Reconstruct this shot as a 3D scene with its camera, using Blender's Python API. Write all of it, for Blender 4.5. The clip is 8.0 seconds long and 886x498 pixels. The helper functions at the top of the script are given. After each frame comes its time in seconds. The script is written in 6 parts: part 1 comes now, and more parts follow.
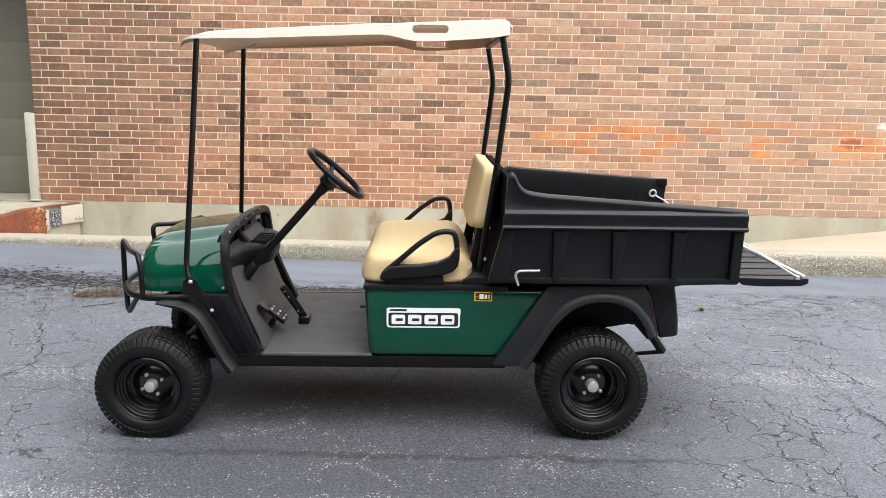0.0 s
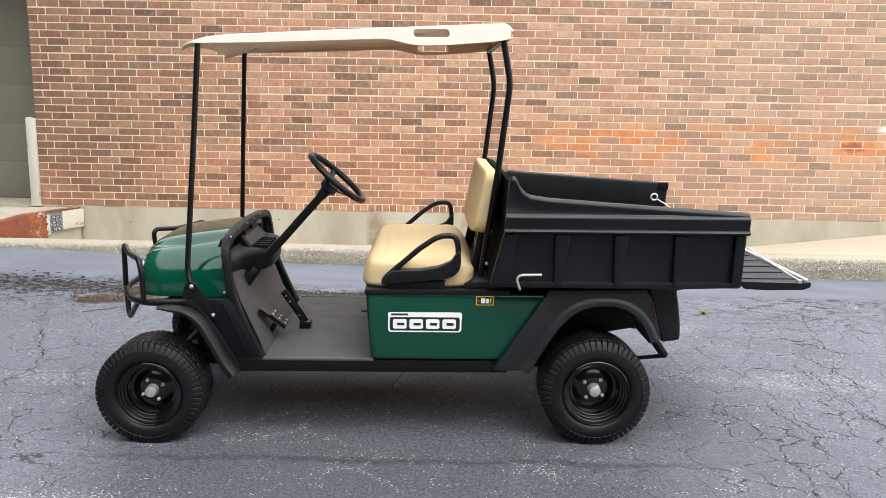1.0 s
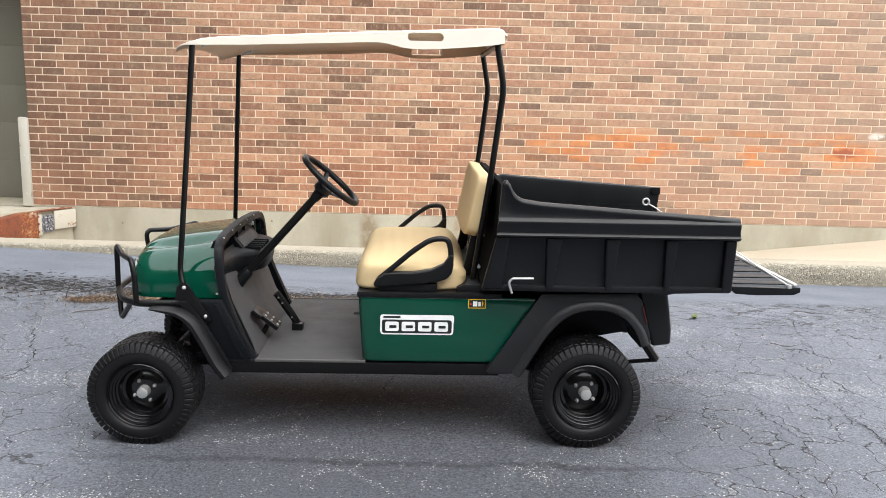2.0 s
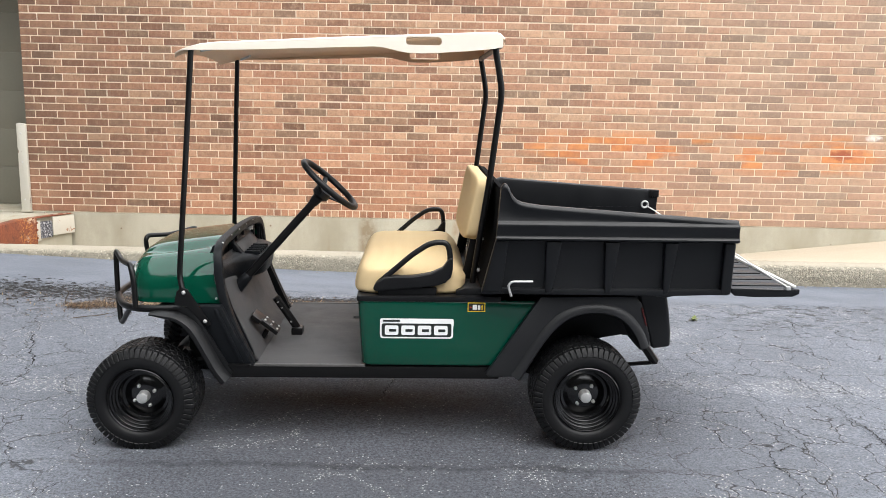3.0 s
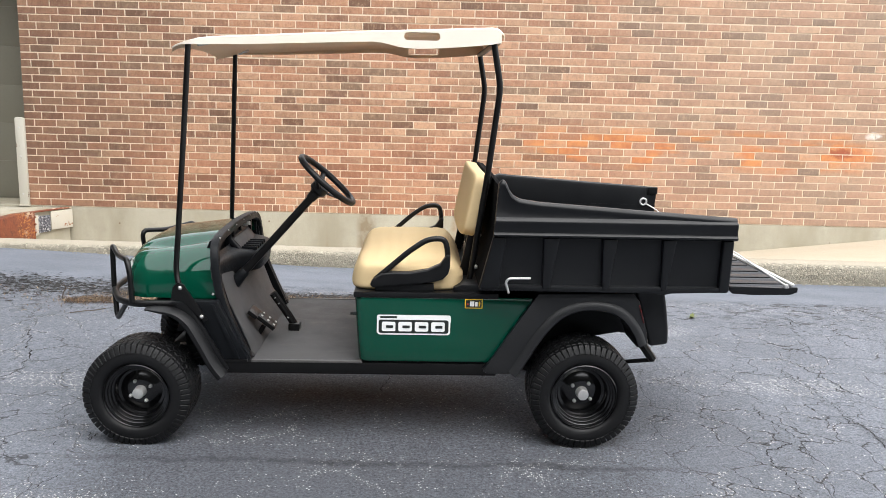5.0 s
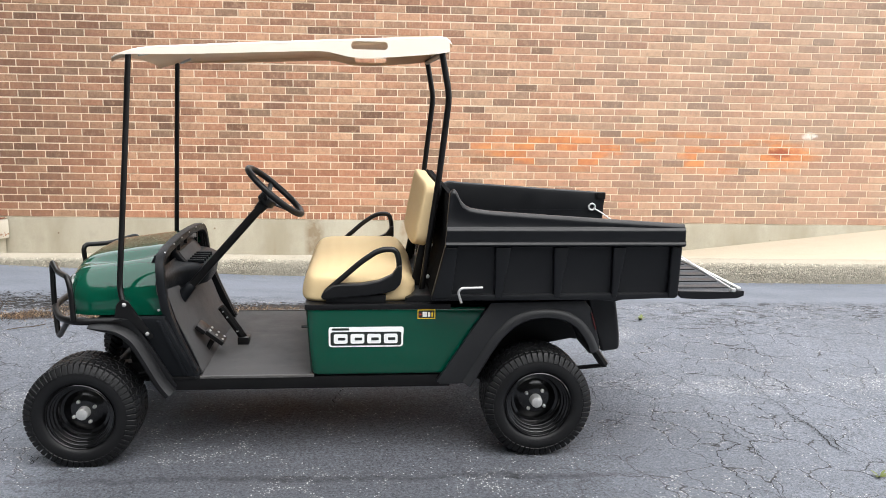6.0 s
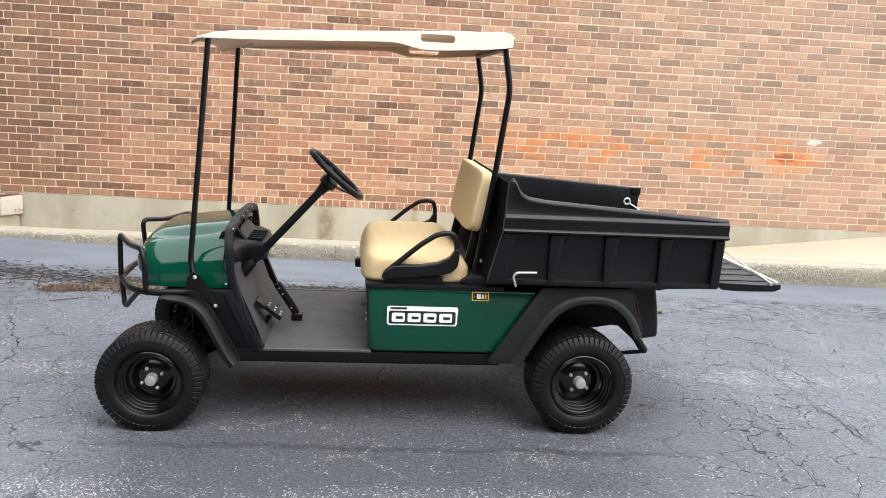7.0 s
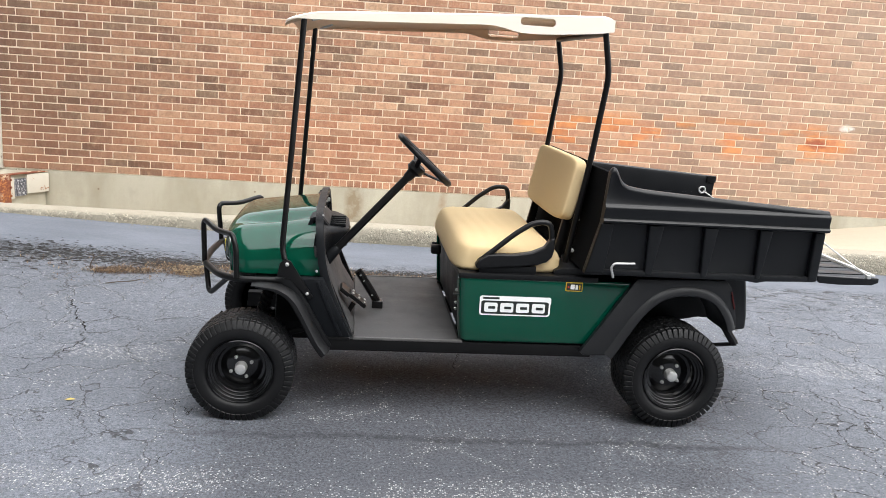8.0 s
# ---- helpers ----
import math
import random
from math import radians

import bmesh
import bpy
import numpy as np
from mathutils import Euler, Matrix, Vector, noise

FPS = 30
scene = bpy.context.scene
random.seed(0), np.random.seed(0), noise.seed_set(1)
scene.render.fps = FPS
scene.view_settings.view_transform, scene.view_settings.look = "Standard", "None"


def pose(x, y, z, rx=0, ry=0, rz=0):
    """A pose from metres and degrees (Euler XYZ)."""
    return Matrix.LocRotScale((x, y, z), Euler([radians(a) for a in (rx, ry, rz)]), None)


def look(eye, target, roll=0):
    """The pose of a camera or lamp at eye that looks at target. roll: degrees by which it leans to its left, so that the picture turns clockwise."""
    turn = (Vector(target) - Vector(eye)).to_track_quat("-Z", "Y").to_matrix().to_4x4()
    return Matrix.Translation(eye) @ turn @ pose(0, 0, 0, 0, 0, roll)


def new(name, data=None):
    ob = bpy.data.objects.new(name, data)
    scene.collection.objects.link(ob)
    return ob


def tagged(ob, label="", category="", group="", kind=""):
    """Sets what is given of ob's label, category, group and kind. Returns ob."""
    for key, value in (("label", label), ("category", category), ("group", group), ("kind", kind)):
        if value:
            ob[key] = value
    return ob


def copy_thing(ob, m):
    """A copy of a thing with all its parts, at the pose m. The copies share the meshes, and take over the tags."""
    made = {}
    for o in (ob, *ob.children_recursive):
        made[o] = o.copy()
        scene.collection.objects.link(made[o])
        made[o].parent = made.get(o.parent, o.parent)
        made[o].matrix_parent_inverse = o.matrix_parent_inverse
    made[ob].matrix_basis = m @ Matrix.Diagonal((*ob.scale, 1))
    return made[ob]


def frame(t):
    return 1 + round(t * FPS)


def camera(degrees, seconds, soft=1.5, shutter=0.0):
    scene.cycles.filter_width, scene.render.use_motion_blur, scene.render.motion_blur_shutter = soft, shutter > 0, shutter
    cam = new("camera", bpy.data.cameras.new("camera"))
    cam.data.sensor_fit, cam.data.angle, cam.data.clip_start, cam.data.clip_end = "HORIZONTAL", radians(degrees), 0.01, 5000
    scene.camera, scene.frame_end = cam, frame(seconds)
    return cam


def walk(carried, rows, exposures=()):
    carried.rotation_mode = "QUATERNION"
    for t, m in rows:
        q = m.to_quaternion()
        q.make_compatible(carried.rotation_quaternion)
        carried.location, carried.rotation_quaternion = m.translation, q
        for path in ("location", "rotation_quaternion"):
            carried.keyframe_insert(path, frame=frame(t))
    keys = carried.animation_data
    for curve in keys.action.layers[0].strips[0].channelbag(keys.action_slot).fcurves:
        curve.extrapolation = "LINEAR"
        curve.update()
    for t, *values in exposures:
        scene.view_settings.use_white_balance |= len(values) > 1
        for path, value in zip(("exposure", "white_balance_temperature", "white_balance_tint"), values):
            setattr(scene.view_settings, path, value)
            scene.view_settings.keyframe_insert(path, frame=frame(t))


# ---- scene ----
cam = camera(56.5, 8.0, soft=0.55)
PATH = [
    (0, (0.356, -3.402, 1.53), (0.326, -1.439, 1.148), 1.1),
    (0.3, (0.358, -3.399, 1.53), (0.333, -1.435, 1.151), 1.1),
    (0.5, (0.36, -3.397, 1.531), (0.325, -1.433, 1.154), 1.0),
    (1, (0.353, -3.396, 1.529), (0.321, -1.432, 1.157), 1.0),
    (1.5, (0.355, -3.407, 1.533), (0.339, -1.442, 1.163), 1.6),
    (3, (0.352, -3.412, 1.532), (0.34, -1.444, 1.176), 1.2),
    (3.5, (0.356, -3.417, 1.535), (0.336, -1.449, 1.178), 1.4),
    (4, (0.355, -3.414, 1.535), (0.333, -1.447, 1.173), 1.4),
    (5.3, (0.36, -3.4, 1.529), (0.365, -1.435, 1.163), 1.6),
    (5.5, (0.361, -3.399, 1.531), (0.388, -1.434, 1.16), 1.7),
    (5.6, (0.363, -3.393, 1.526), (0.384, -1.428, 1.146), 1.5),
    (5.7, (0.364, -3.393, 1.523), (0.396, -1.428, 1.103), 0.8),
    (5.8, (0.374, -3.378, 1.543), (0.433, -1.427, 1.107), 0.3),
    (5.9, (0.359, -3.379, 1.554), (0.479, -1.414, 1.145), 0.5),
    (6, (0.346, -3.371, 1.564), (0.461, -1.407, 1.205), 1.1),
    (6.1, (0.338, -3.376, 1.561), (0.456, -1.411, 1.234), 2.1),
    (6.2, (0.328, -3.382, 1.561), (0.482, -1.417, 1.211), 3.6),
    (6.3, (0.303, -3.396, 1.535), (0.428, -1.434, 1.168), 4.1),
    (6.4, (0.268, -3.409, 1.537), (0.342, -1.444, 1.158), 4.5),
    (6.5, (0.236, -3.417, 1.539), (0.295, -1.455, 1.156), 4.3),
    (6.6, (0.202, -3.445, 1.539), (0.249, -1.48, 1.161), 4.5),
    (6.7, (0.171, -3.464, 1.54), (0.208, -1.501, 1.159), 4.1),
    (6.8, (0.122, -3.485, 1.539), (0.196, -1.52, 1.178), 3.4),
    (6.9, (0.074, -3.505, 1.541), (0.189, -1.54, 1.164), 3.0),
    (7, (0.026, -3.536, 1.546), (0.172, -1.577, 1.173), 3.3),
    (7.1, (-0.019, -3.532, 1.548), (0.125, -1.567, 1.129), 2.8),
    (7.2, (-0.06, -3.523, 1.554), (0.042, -1.58, 1.092), 2.6),
    (7.3, (-0.109, -3.52, 1.565), (0.011, -1.576, 1.108), 3.3),
    (7.4, (-0.137, -3.505, 1.546), (-0.004, -1.54, 1.124), 4.3),
    (7.5, (-0.177, -3.508, 1.535), (-0.047, -1.553, 1.136), 4.7),
    (7.6, (-0.21, -3.49, 1.531), (-0.088, -1.525, 1.146), 5.1),
    (7.7, (-0.238, -3.47, 1.532), (-0.105, -1.505, 1.114), 3.5),
    (7.8, (-0.292, -3.454, 1.538), (-0.163, -1.489, 1.096), 3.2),
    (7.9, (-0.343, -3.439, 1.538), (-0.196, -1.474, 1.113), 3.7),
    (8, (-0.399, -3.426, 1.542), (-0.246, -1.476, 1.122), 4.0),
]
walk(cam, [(t, look(eye, target, roll)) for t, eye, target, roll in PATH], exposures=[(0.0, 1.60), (4.0, 1.62), (5.5, 1.64), (6.0, 1.66), (7.0, 1.66), (8.0, 1.65)])

# ---- light: a bright overcast day ----
SUN_ELEVATION, SUN_TURN = 62.0, 142.0
world = bpy.data.worlds.new("overcast_sky")
scene.world = world
world.use_nodes = True
wn, wl = world.node_tree.nodes, world.node_tree.links
sky = wn.new("ShaderNodeTexSky")
sky.sky_type = "NISHITA"
sky.sun_disc = False
sky.sun_elevation, sky.sun_rotation = radians(SUN_ELEVATION), radians(SUN_TURN)
sky.dust_density, sky.air_density, sky.ozone_density = 6.0, 1.0, 1.0
sky_soft = wn.new("ShaderNodeHueSaturation")
sky_soft.inputs["Saturation"].default_value = 0.20
wl.new(sky.outputs[0], sky_soft.inputs["Color"])
cloud = wn.new("ShaderNodeMix")
cloud.data_type = "RGBA"
cloud.inputs[0].default_value = 0.72
cloud.inputs[7].default_value = (6.3, 6.45, 6.7, 1.0)
wl.new(sky_soft.outputs[0], cloud.inputs[6])
wl.new(cloud.outputs[2], wn["Background"].inputs["Color"])
wn["Background"].inputs["Strength"].default_value = 0.15
sun = new("sun", bpy.data.lights.new("sun", "SUN"))
sun.data.energy, sun.data.angle, sun.data.color = 0.52, radians(58), (1.0, 0.985, 0.965)
_e, _a = radians(SUN_ELEVATION), radians(SUN_TURN)
_from = Vector((math.sin(_a) * math.cos(_e), math.cos(_a) * math.cos(_e), math.sin(_e)))
sun.matrix_world = look(_from * 30, (0, 0, 0))


# ---- materials ----
class Mat:
    """A small builder of node materials."""

    def __init__(self, name, rough=0.5, metal=0.0):
        self.m = bpy.data.materials.new(name)
        self.m.use_nodes = True
        self.n, self.l = self.m.node_tree.nodes, self.m.node_tree.links
        self.b = self.n["Principled BSDF"]
        self.b.inputs["Roughness"].default_value = rough
        self.b.inputs["Metallic"].default_value = metal
        self.pos = self.n.new("ShaderNodeNewGeometry").outputs["Position"]

    def node(self, kind, **sockets):
        node = self.n.new(kind)
        for key, value in sockets.items():
            self.put(node.inputs[key], value)
        return node

    def put(self, socket, value):
        if isinstance(value, bpy.types.NodeSocket):
            self.l.new(value, socket)
        else:
            socket.default_value = value

    def local(self):
        self.pos = self.n.new("ShaderNodeTexCoord").outputs["Object"]
        return self

    def noise(self, scale, detail=4.0, rough=0.6, vec=None, out="Fac"):
        node = self.node("ShaderNodeTexNoise", Scale=scale, Detail=detail, Roughness=rough)
        self.l.new(vec or self.pos, node.inputs["Vector"])
        return node.outputs[out]

    def stretch(self, x, y, z):
        node = self.node("ShaderNodeMapping")
        node.inputs["Scale"].default_value = (x, y, z)
        self.l.new(self.pos, node.inputs["Vector"])
        return node.outputs[0]

    def ramp(self, fac, low, high, a=0.0, b=1.0):
        node = self.node("ShaderNodeMapRange", Value=fac)
        node.inputs["From Min"].default_value, node.inputs["From Max"].default_value = low, high
        node.inputs["To Min"].default_value, node.inputs["To Max"].default_value = a, b
        return node.outputs[0]

    def math(self, op, a, b=0.0):
        node = self.n.new("ShaderNodeMath")
        node.operation = op
        self.put(node.inputs[0], a)
        self.put(node.inputs[1], b)
        return node.outputs[0]

    def mix(self, fac, a, b, how="MIX"):
        node = self.n.new("ShaderNodeMix")
        node.data_type, node.blend_type = "RGBA", how
        self.put(node.inputs[0], fac)
        for socket, value in ((node.inputs[6], a), (node.inputs[7], b)):
            self.put(socket, (*value, 1) if isinstance(value, tuple) and len(value) == 3 else value)
        return node.outputs[2]

    def steps(self, fac, *stops):
        node = self.n.new("ShaderNodeValToRGB")
        ramp = node.color_ramp
        while len(ramp.elements) < len(stops):
            ramp.elements.new(0.5)
        for element, (at, colour) in zip(ramp.elements, stops):
            element.position, element.color = at, (*colour, 1)
        self.l.new(fac, node.inputs[0])
        return node.outputs[0]

    def xyz(self):
        node = self.n.new("ShaderNodeSeparateXYZ")
        self.l.new(self.pos, node.inputs[0])
        return node.outputs

    def colour(self, value):
        self.put(self.b.inputs["Base Color"], (*value, 1) if isinstance(value, tuple) else value)
        return self

    def rough(self, value):
        self.put(self.b.inputs["Roughness"], value)
        return self

    def bump(self, height, strength=0.3, distance=0.01):
        node = self.node("ShaderNodeBump", Height=height, Strength=strength, Distance=distance)
        self.l.new(node.outputs[0], self.b.inputs["Normal"])
        return self


def plain(name, colour, rough=0.5, metal=0.0, grain=60.0, spread=0.12, bump=0.08, coat=0.0, gloss=0.5, coat_ior=1.5, coat_rough=0.03):
    """A surface of one colour with grain, faint dirt and fine relief."""
    m = Mat(name, rough, metal).local()
    g, d = m.noise(grain, 5), m.noise(5.0, 4)
    dark, light = tuple(c * (1 - spread) for c in colour), tuple(min(1, c * (1 + spread)) for c in colour)
    m.colour(m.mix(m.ramp(d, 0.35, 0.65), m.mix(g, dark, light), m.mix(g, colour, light)))
    m.rough(m.ramp(d, 0.3, 0.7, max(0.02, rough - 0.07), min(1, rough + 0.09)))
    if bump:
        m.bump(g, bump, 0.002)
    m.b.inputs["Coat Weight"].default_value = coat
    m.b.inputs["Specular IOR Level"].default_value = gloss
    m.b.inputs["Coat Roughness"].default_value = coat_rough
    m.b.inputs["Coat IOR"].default_value = coat_ior
    return m.m


green_paint = plain("green_paint", (0.0, 0.047, 0.027), 0.6, 0.0, 900.0, 0.12, 0.0, 1.0, 0.0, 1.55, 0.03)
black_plastic = plain("black_plastic", (0.0045, 0.0047, 0.0053), 0.40, 0.0, 400.0, 0.25, 0.25, gloss=0.3)


def lit_green_paint():
    """Side-panel green with a rippled gloss coat, brightened for sky light on the hood."""
    m = Mat("lit_green_copy", 0.6).local()
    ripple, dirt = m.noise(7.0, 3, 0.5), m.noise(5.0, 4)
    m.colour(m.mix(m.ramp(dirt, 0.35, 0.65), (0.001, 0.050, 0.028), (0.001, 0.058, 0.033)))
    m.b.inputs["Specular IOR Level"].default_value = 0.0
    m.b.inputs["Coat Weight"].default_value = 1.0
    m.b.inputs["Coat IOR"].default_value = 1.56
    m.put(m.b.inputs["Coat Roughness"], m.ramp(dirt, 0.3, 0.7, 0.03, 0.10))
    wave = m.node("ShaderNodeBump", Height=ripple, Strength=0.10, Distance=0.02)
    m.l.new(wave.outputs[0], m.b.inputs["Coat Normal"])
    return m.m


hood_paint = lit_green_paint()
matte_plastic = plain("matte_plastic", (0.0055, 0.0057, 0.0062), 0.9, 0.0, 300.0, 0.3, 0.3, gloss=0.05)
fender_plastic = plain("fender_plastic", (0.0095, 0.0099, 0.0110), 0.44, 0.0, 300.0, 0.3, 0.25, gloss=0.38)
lamp_red = plain("lamp_red", (0.055, 0.006, 0.006), 0.25, 0.0, 80.0, 0.1, 0.0)
bed_plastic = plain("bed_plastic", (0.0035, 0.0040, 0.0050), 0.38, 0.0, 260.0, 0.3, 0.2, gloss=0.32)
cowl_plastic = plain("cowl_plastic", (0.0042, 0.0050, 0.0063), 0.48, 0.0, 500.0, 0.2, 0.3, gloss=0.17)
black_paint = plain("black_paint", (0.0036, 0.0035, 0.0036), 0.35, 0.0, 200.0, 0.3, 0.05, gloss=0.28)
frame_steel = plain("frame_steel", (0.0040, 0.0041, 0.0044), 0.55, 0.0, 90.0, 0.4, 0.1, gloss=0.22)
rubber = plain("tyre_rubber", (0.0048, 0.0049, 0.0054), 0.50, 0.0, 300.0, 0.3, 0.3, gloss=0.27)
rim_paint = plain("rim_paint", (0.0022, 0.0022, 0.0026), 0.13, 0.0, 100.0, 0.2, 0.03, gloss=0.6)
# Lighter than the bed: the sky's sheen is put into the gate's grey.
gate_sheen = plain("gate_sheen", (0.026, 0.028, 0.033), 0.55, 0.0, 160.0, 0.3, 0.15, gloss=0.3)


def trodden_rubber():
    """Floor rubber, scuffed pale where feet drag and darker where it stays wet."""
    m = Mat("mat_rubber", 0.72).local()
    fine, mid, drag = m.noise(180.0, 5), m.noise(9.0, 5, 0.65), m.noise(16.0, 5, 0.7, m.stretch(0.35, 1.0, 1.0))
    col = m.mix(fine, (0.044, 0.043, 0.044), (0.062, 0.060, 0.061))
    col = m.mix(m.ramp(mid, 0.45, 0.7, 0.0, 0.6), col, (0.032, 0.031, 0.031))
    col = m.mix(m.ramp(drag, 0.56, 0.70, 0.0, 0.5), col, (0.085, 0.080, 0.075))
    m.colour(col).rough(m.ramp(mid, 0.3, 0.7, 0.78, 0.55))
    m.b.inputs["Specular IOR Level"].default_value = 0.32
    return m.bump(m.math("ADD", fine, mid), 0.25, 0.002).m


mat_rubber = trodden_rubber()


def thin_plastic(name, colour, glow, share):
    """Moulded plastic thin enough to let some daylight through."""
    m = Mat(name, 0.4).local()
    g, d = m.noise(300.0, 4), m.noise(4.0, 4)
    m.colour(m.mix(m.ramp(d, 0.35, 0.7, 0.0, 0.5), colour, tuple(c * 0.92 for c in colour))).bump(g, 0.04, 0.002)
    through_it = m.node("ShaderNodeBsdfTranslucent", Color=(*glow, 1))
    both_ways = m.node("ShaderNodeMixShader", Fac=share)
    m.l.new(m.b.outputs[0], both_ways.inputs[1])
    m.l.new(through_it.outputs[0], both_ways.inputs[2])
    m.l.new(both_ways.outputs[0], m.n["Material Output"].inputs["Surface"])
    return m.m


# Tan copy of the cream plastic, with underside shade put into its colour.
roof_shaded = thin_plastic("roof_shaded", (0.66, 0.49, 0.325), (0.88, 0.56, 0.30), 0.15)
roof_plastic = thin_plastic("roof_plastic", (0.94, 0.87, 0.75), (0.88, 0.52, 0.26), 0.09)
vinyl = plain("cream_vinyl", (0.60, 0.455, 0.255), 0.7, 0.0, 350.0, 0.05, 0.2, gloss=0.15)
zinc = plain("zinc_steel", (0.52, 0.52, 0.51), 0.4, 0.6, 200.0, 0.15, 0.1)
zinc_worn = plain("worn_edge", (0.06, 0.058, 0.056), 0.6, 0.0, 40.0, 0.5, 0.3)
white_vinyl = plain("white_vinyl", (0.82, 0.83, 0.82), 0.35, 0.0, 200.0, 0.02, 0.0)
dark_vinyl = plain("dark_vinyl", (0.012, 0.016, 0.014), 0.35, 0.0, 200.0, 0.1, 0.0)
yellow_vinyl = plain("yellow_vinyl", (0.75, 0.52, 0.02), 0.4, 0.0, 200.0, 0.05, 0.0)
red_vinyl = plain("red_vinyl", (0.5, 0.04, 0.02), 0.4, 0.0, 200.0, 0.05, 0.0)
lens_glass = plain("lens_glass", (0.05, 0.06, 0.05), 0.08, 0.0, 80.0, 0.1, 0.0, 1.0)
amber_plastic = plain("amber_plastic", (0.80, 0.62, 0.06), 0.12, 0.0, 80.0, 0.1, 0.0, 1.0)
cable_white = plain("cable_white", (0.7, 0.69, 0.66), 0.5, 0.0, 200.0, 0.08, 0.1)


# ---- mesh helpers ----
def finish(bm, mat, name, smooth=38.0):
    bmesh.ops.recalc_face_normals(bm, faces=bm.faces)
    for f in bm.faces:
        f.smooth = True
    for e in bm.edges:
        if len(e.link_faces) == 2 and e.calc_face_angle(0) > radians(smooth):
            e.smooth = False
    me = bpy.data.meshes.new(name)
    bm.to_mesh(me)
    bm.free()
    me.materials.append(mat)
    return me


def part(name, bm, mat, parent, label="", smooth=38.0):
    """Links a bmesh as one mesh object under a thing or a part."""
    ob = new(name, finish(bm, mat, name, smooth))
    ob.parent = parent
    if label:
        ob["label"] = label
    return ob


def bevelled(bm, width, segments=2):
    if width > 0:
        edges = [e for e in bm.edges if len(e.link_faces) == 2 and e.calc_face_angle(0) > 0.5]
        bmesh.ops.bevel(bm, geom=edges, offset=width, segments=segments, affect="EDGES", profile=0.6, clamp_overlap=True)
    return bm


def prism(points, v0, v1, bevel=0.004, segments=2, bm=None):
    """A plate with an outline of (u, w) points, from v0 to v1."""
    b = bmesh.new()
    face = b.faces.new([b.verts.new((u, v0, w)) for u, w in points])
    made = bmesh.ops.extrude_face_region(b, geom=[face])
    bmesh.ops.translate(b, verts=[g for g in made["geom"] if isinstance(g, bmesh.types.BMVert)], vec=(0, v1 - v0, 0))
    bmesh.ops.recalc_face_normals(b, faces=b.faces)
    bevelled(b, bevel, segments)
    return joined(bm, b)


def joined(bm, b):
    if bm is None:
        return b
    me = bpy.data.meshes.new("joined")
    b.to_mesh(me)
    b.free()
    bm.from_mesh(me)
    bpy.data.meshes.remove(me)
    return bm


def block(lo, hi, bevel=0.004, segments=2, bm=None, turn=None):
    """A box from corner lo to corner hi with rounded edges."""
    b = bmesh.new()
    size = [h - l for l, h in zip(lo, hi)]
    mid = Vector([(l + h) / 2 for l, h in zip(lo, hi)])
    bmesh.ops.create_cube(b, size=1, matrix=Matrix.Diagonal((*size, 1)))
    bevelled(b, min(bevel, min(size) * 0.45), segments)
    bmesh.ops.transform(b, matrix=Matrix.Translation(mid) @ (turn or Matrix()), verts=b.verts)
    return joined(bm, b)


def curve_points(points, closed=False, steps=6):
    """Points on a smooth curve through the given ones."""
    p = [Vector(q) for q in points]
    n, out = len(p), []
    for i in range(n if closed else n - 1):
        a, b, c, d = (p[(i + k) % n] if closed else p[max(0, min(n - 1, i + k))] for k in (-1, 0, 1, 2))
        for s in range(steps):
            t = s / steps
            out.append(0.5 * (2 * b + (c - a) * t + (2 * a - 5 * b + 4 * c - d) * t * t + (3 * b - a - 3 * c + d) * t**3))
    if not closed:
        out.append(p[-1])
    return out


def rounded_path(points, radius, steps=4):
    """A line of straight runs whose corners are rounded."""
    p = [Vector(q) for q in points]
    out = [p[0]]
    for a, b, c in zip(p, p[1:], p[2:]):
        d1, d2 = (a - b), (c - b)
        r = min(radius, d1.length * 0.45, d2.length * 0.45)
        s, e = b + d1.normalized() * r, b + d2.normalized() * r
        for k in range(steps + 1):
            t = k / steps
            out.append(s * (1 - t) ** 2 + b * 2 * t * (1 - t) + e * t * t)
    out.append(p[-1])
    return out


def sweep(points, outline, closed=False, up=(0, 1, 0), bm=None):
    """Carries an outline of (side, up) points along a line."""
    b = bmesh.new()
    p = [Vector(q) for q in points]
    n, rings = len(p), []
    for i, q in enumerate(p):
        ahead = (p[(i + 1) % n] - p[i - 1]) if closed else (p[min(n - 1, i + 1)] - p[max(0, i - 1)])
        ahead.normalize()
        side = ahead.cross(Vector(up))
        if side.length < 0.05:
            side = ahead.cross(Vector((0.3, 0.2, 1)))
        side.normalize()
        top = side.cross(ahead)
        rings.append([b.verts.new(q + side * x + top * y) for x, y in outline])
    m = len(outline)
    for i in range(n if closed else n - 1):
        r, s = rings[i], rings[(i + 1) % n]
        for k in range(m):
            b.faces.new((r[k], r[(k + 1) % m], s[(k + 1) % m], s[k]))
    if not closed:
        b.faces.new(rings[0][::-1])
        b.faces.new(rings[-1])
    bmesh.ops.recalc_face_normals(b, faces=b.faces)
    return joined(bm, b)


def ring_outline(r, n=10, flat=1.0):
    return [(r * math.cos(2 * math.pi * k / n), r * flat * math.sin(2 * math.pi * k / n)) for k in range(n)]


def tube(points, r, closed=False, n=10, up=(0, 1, 0), bm=None):
    return sweep(points, ring_outline(r, n), closed, up, bm)


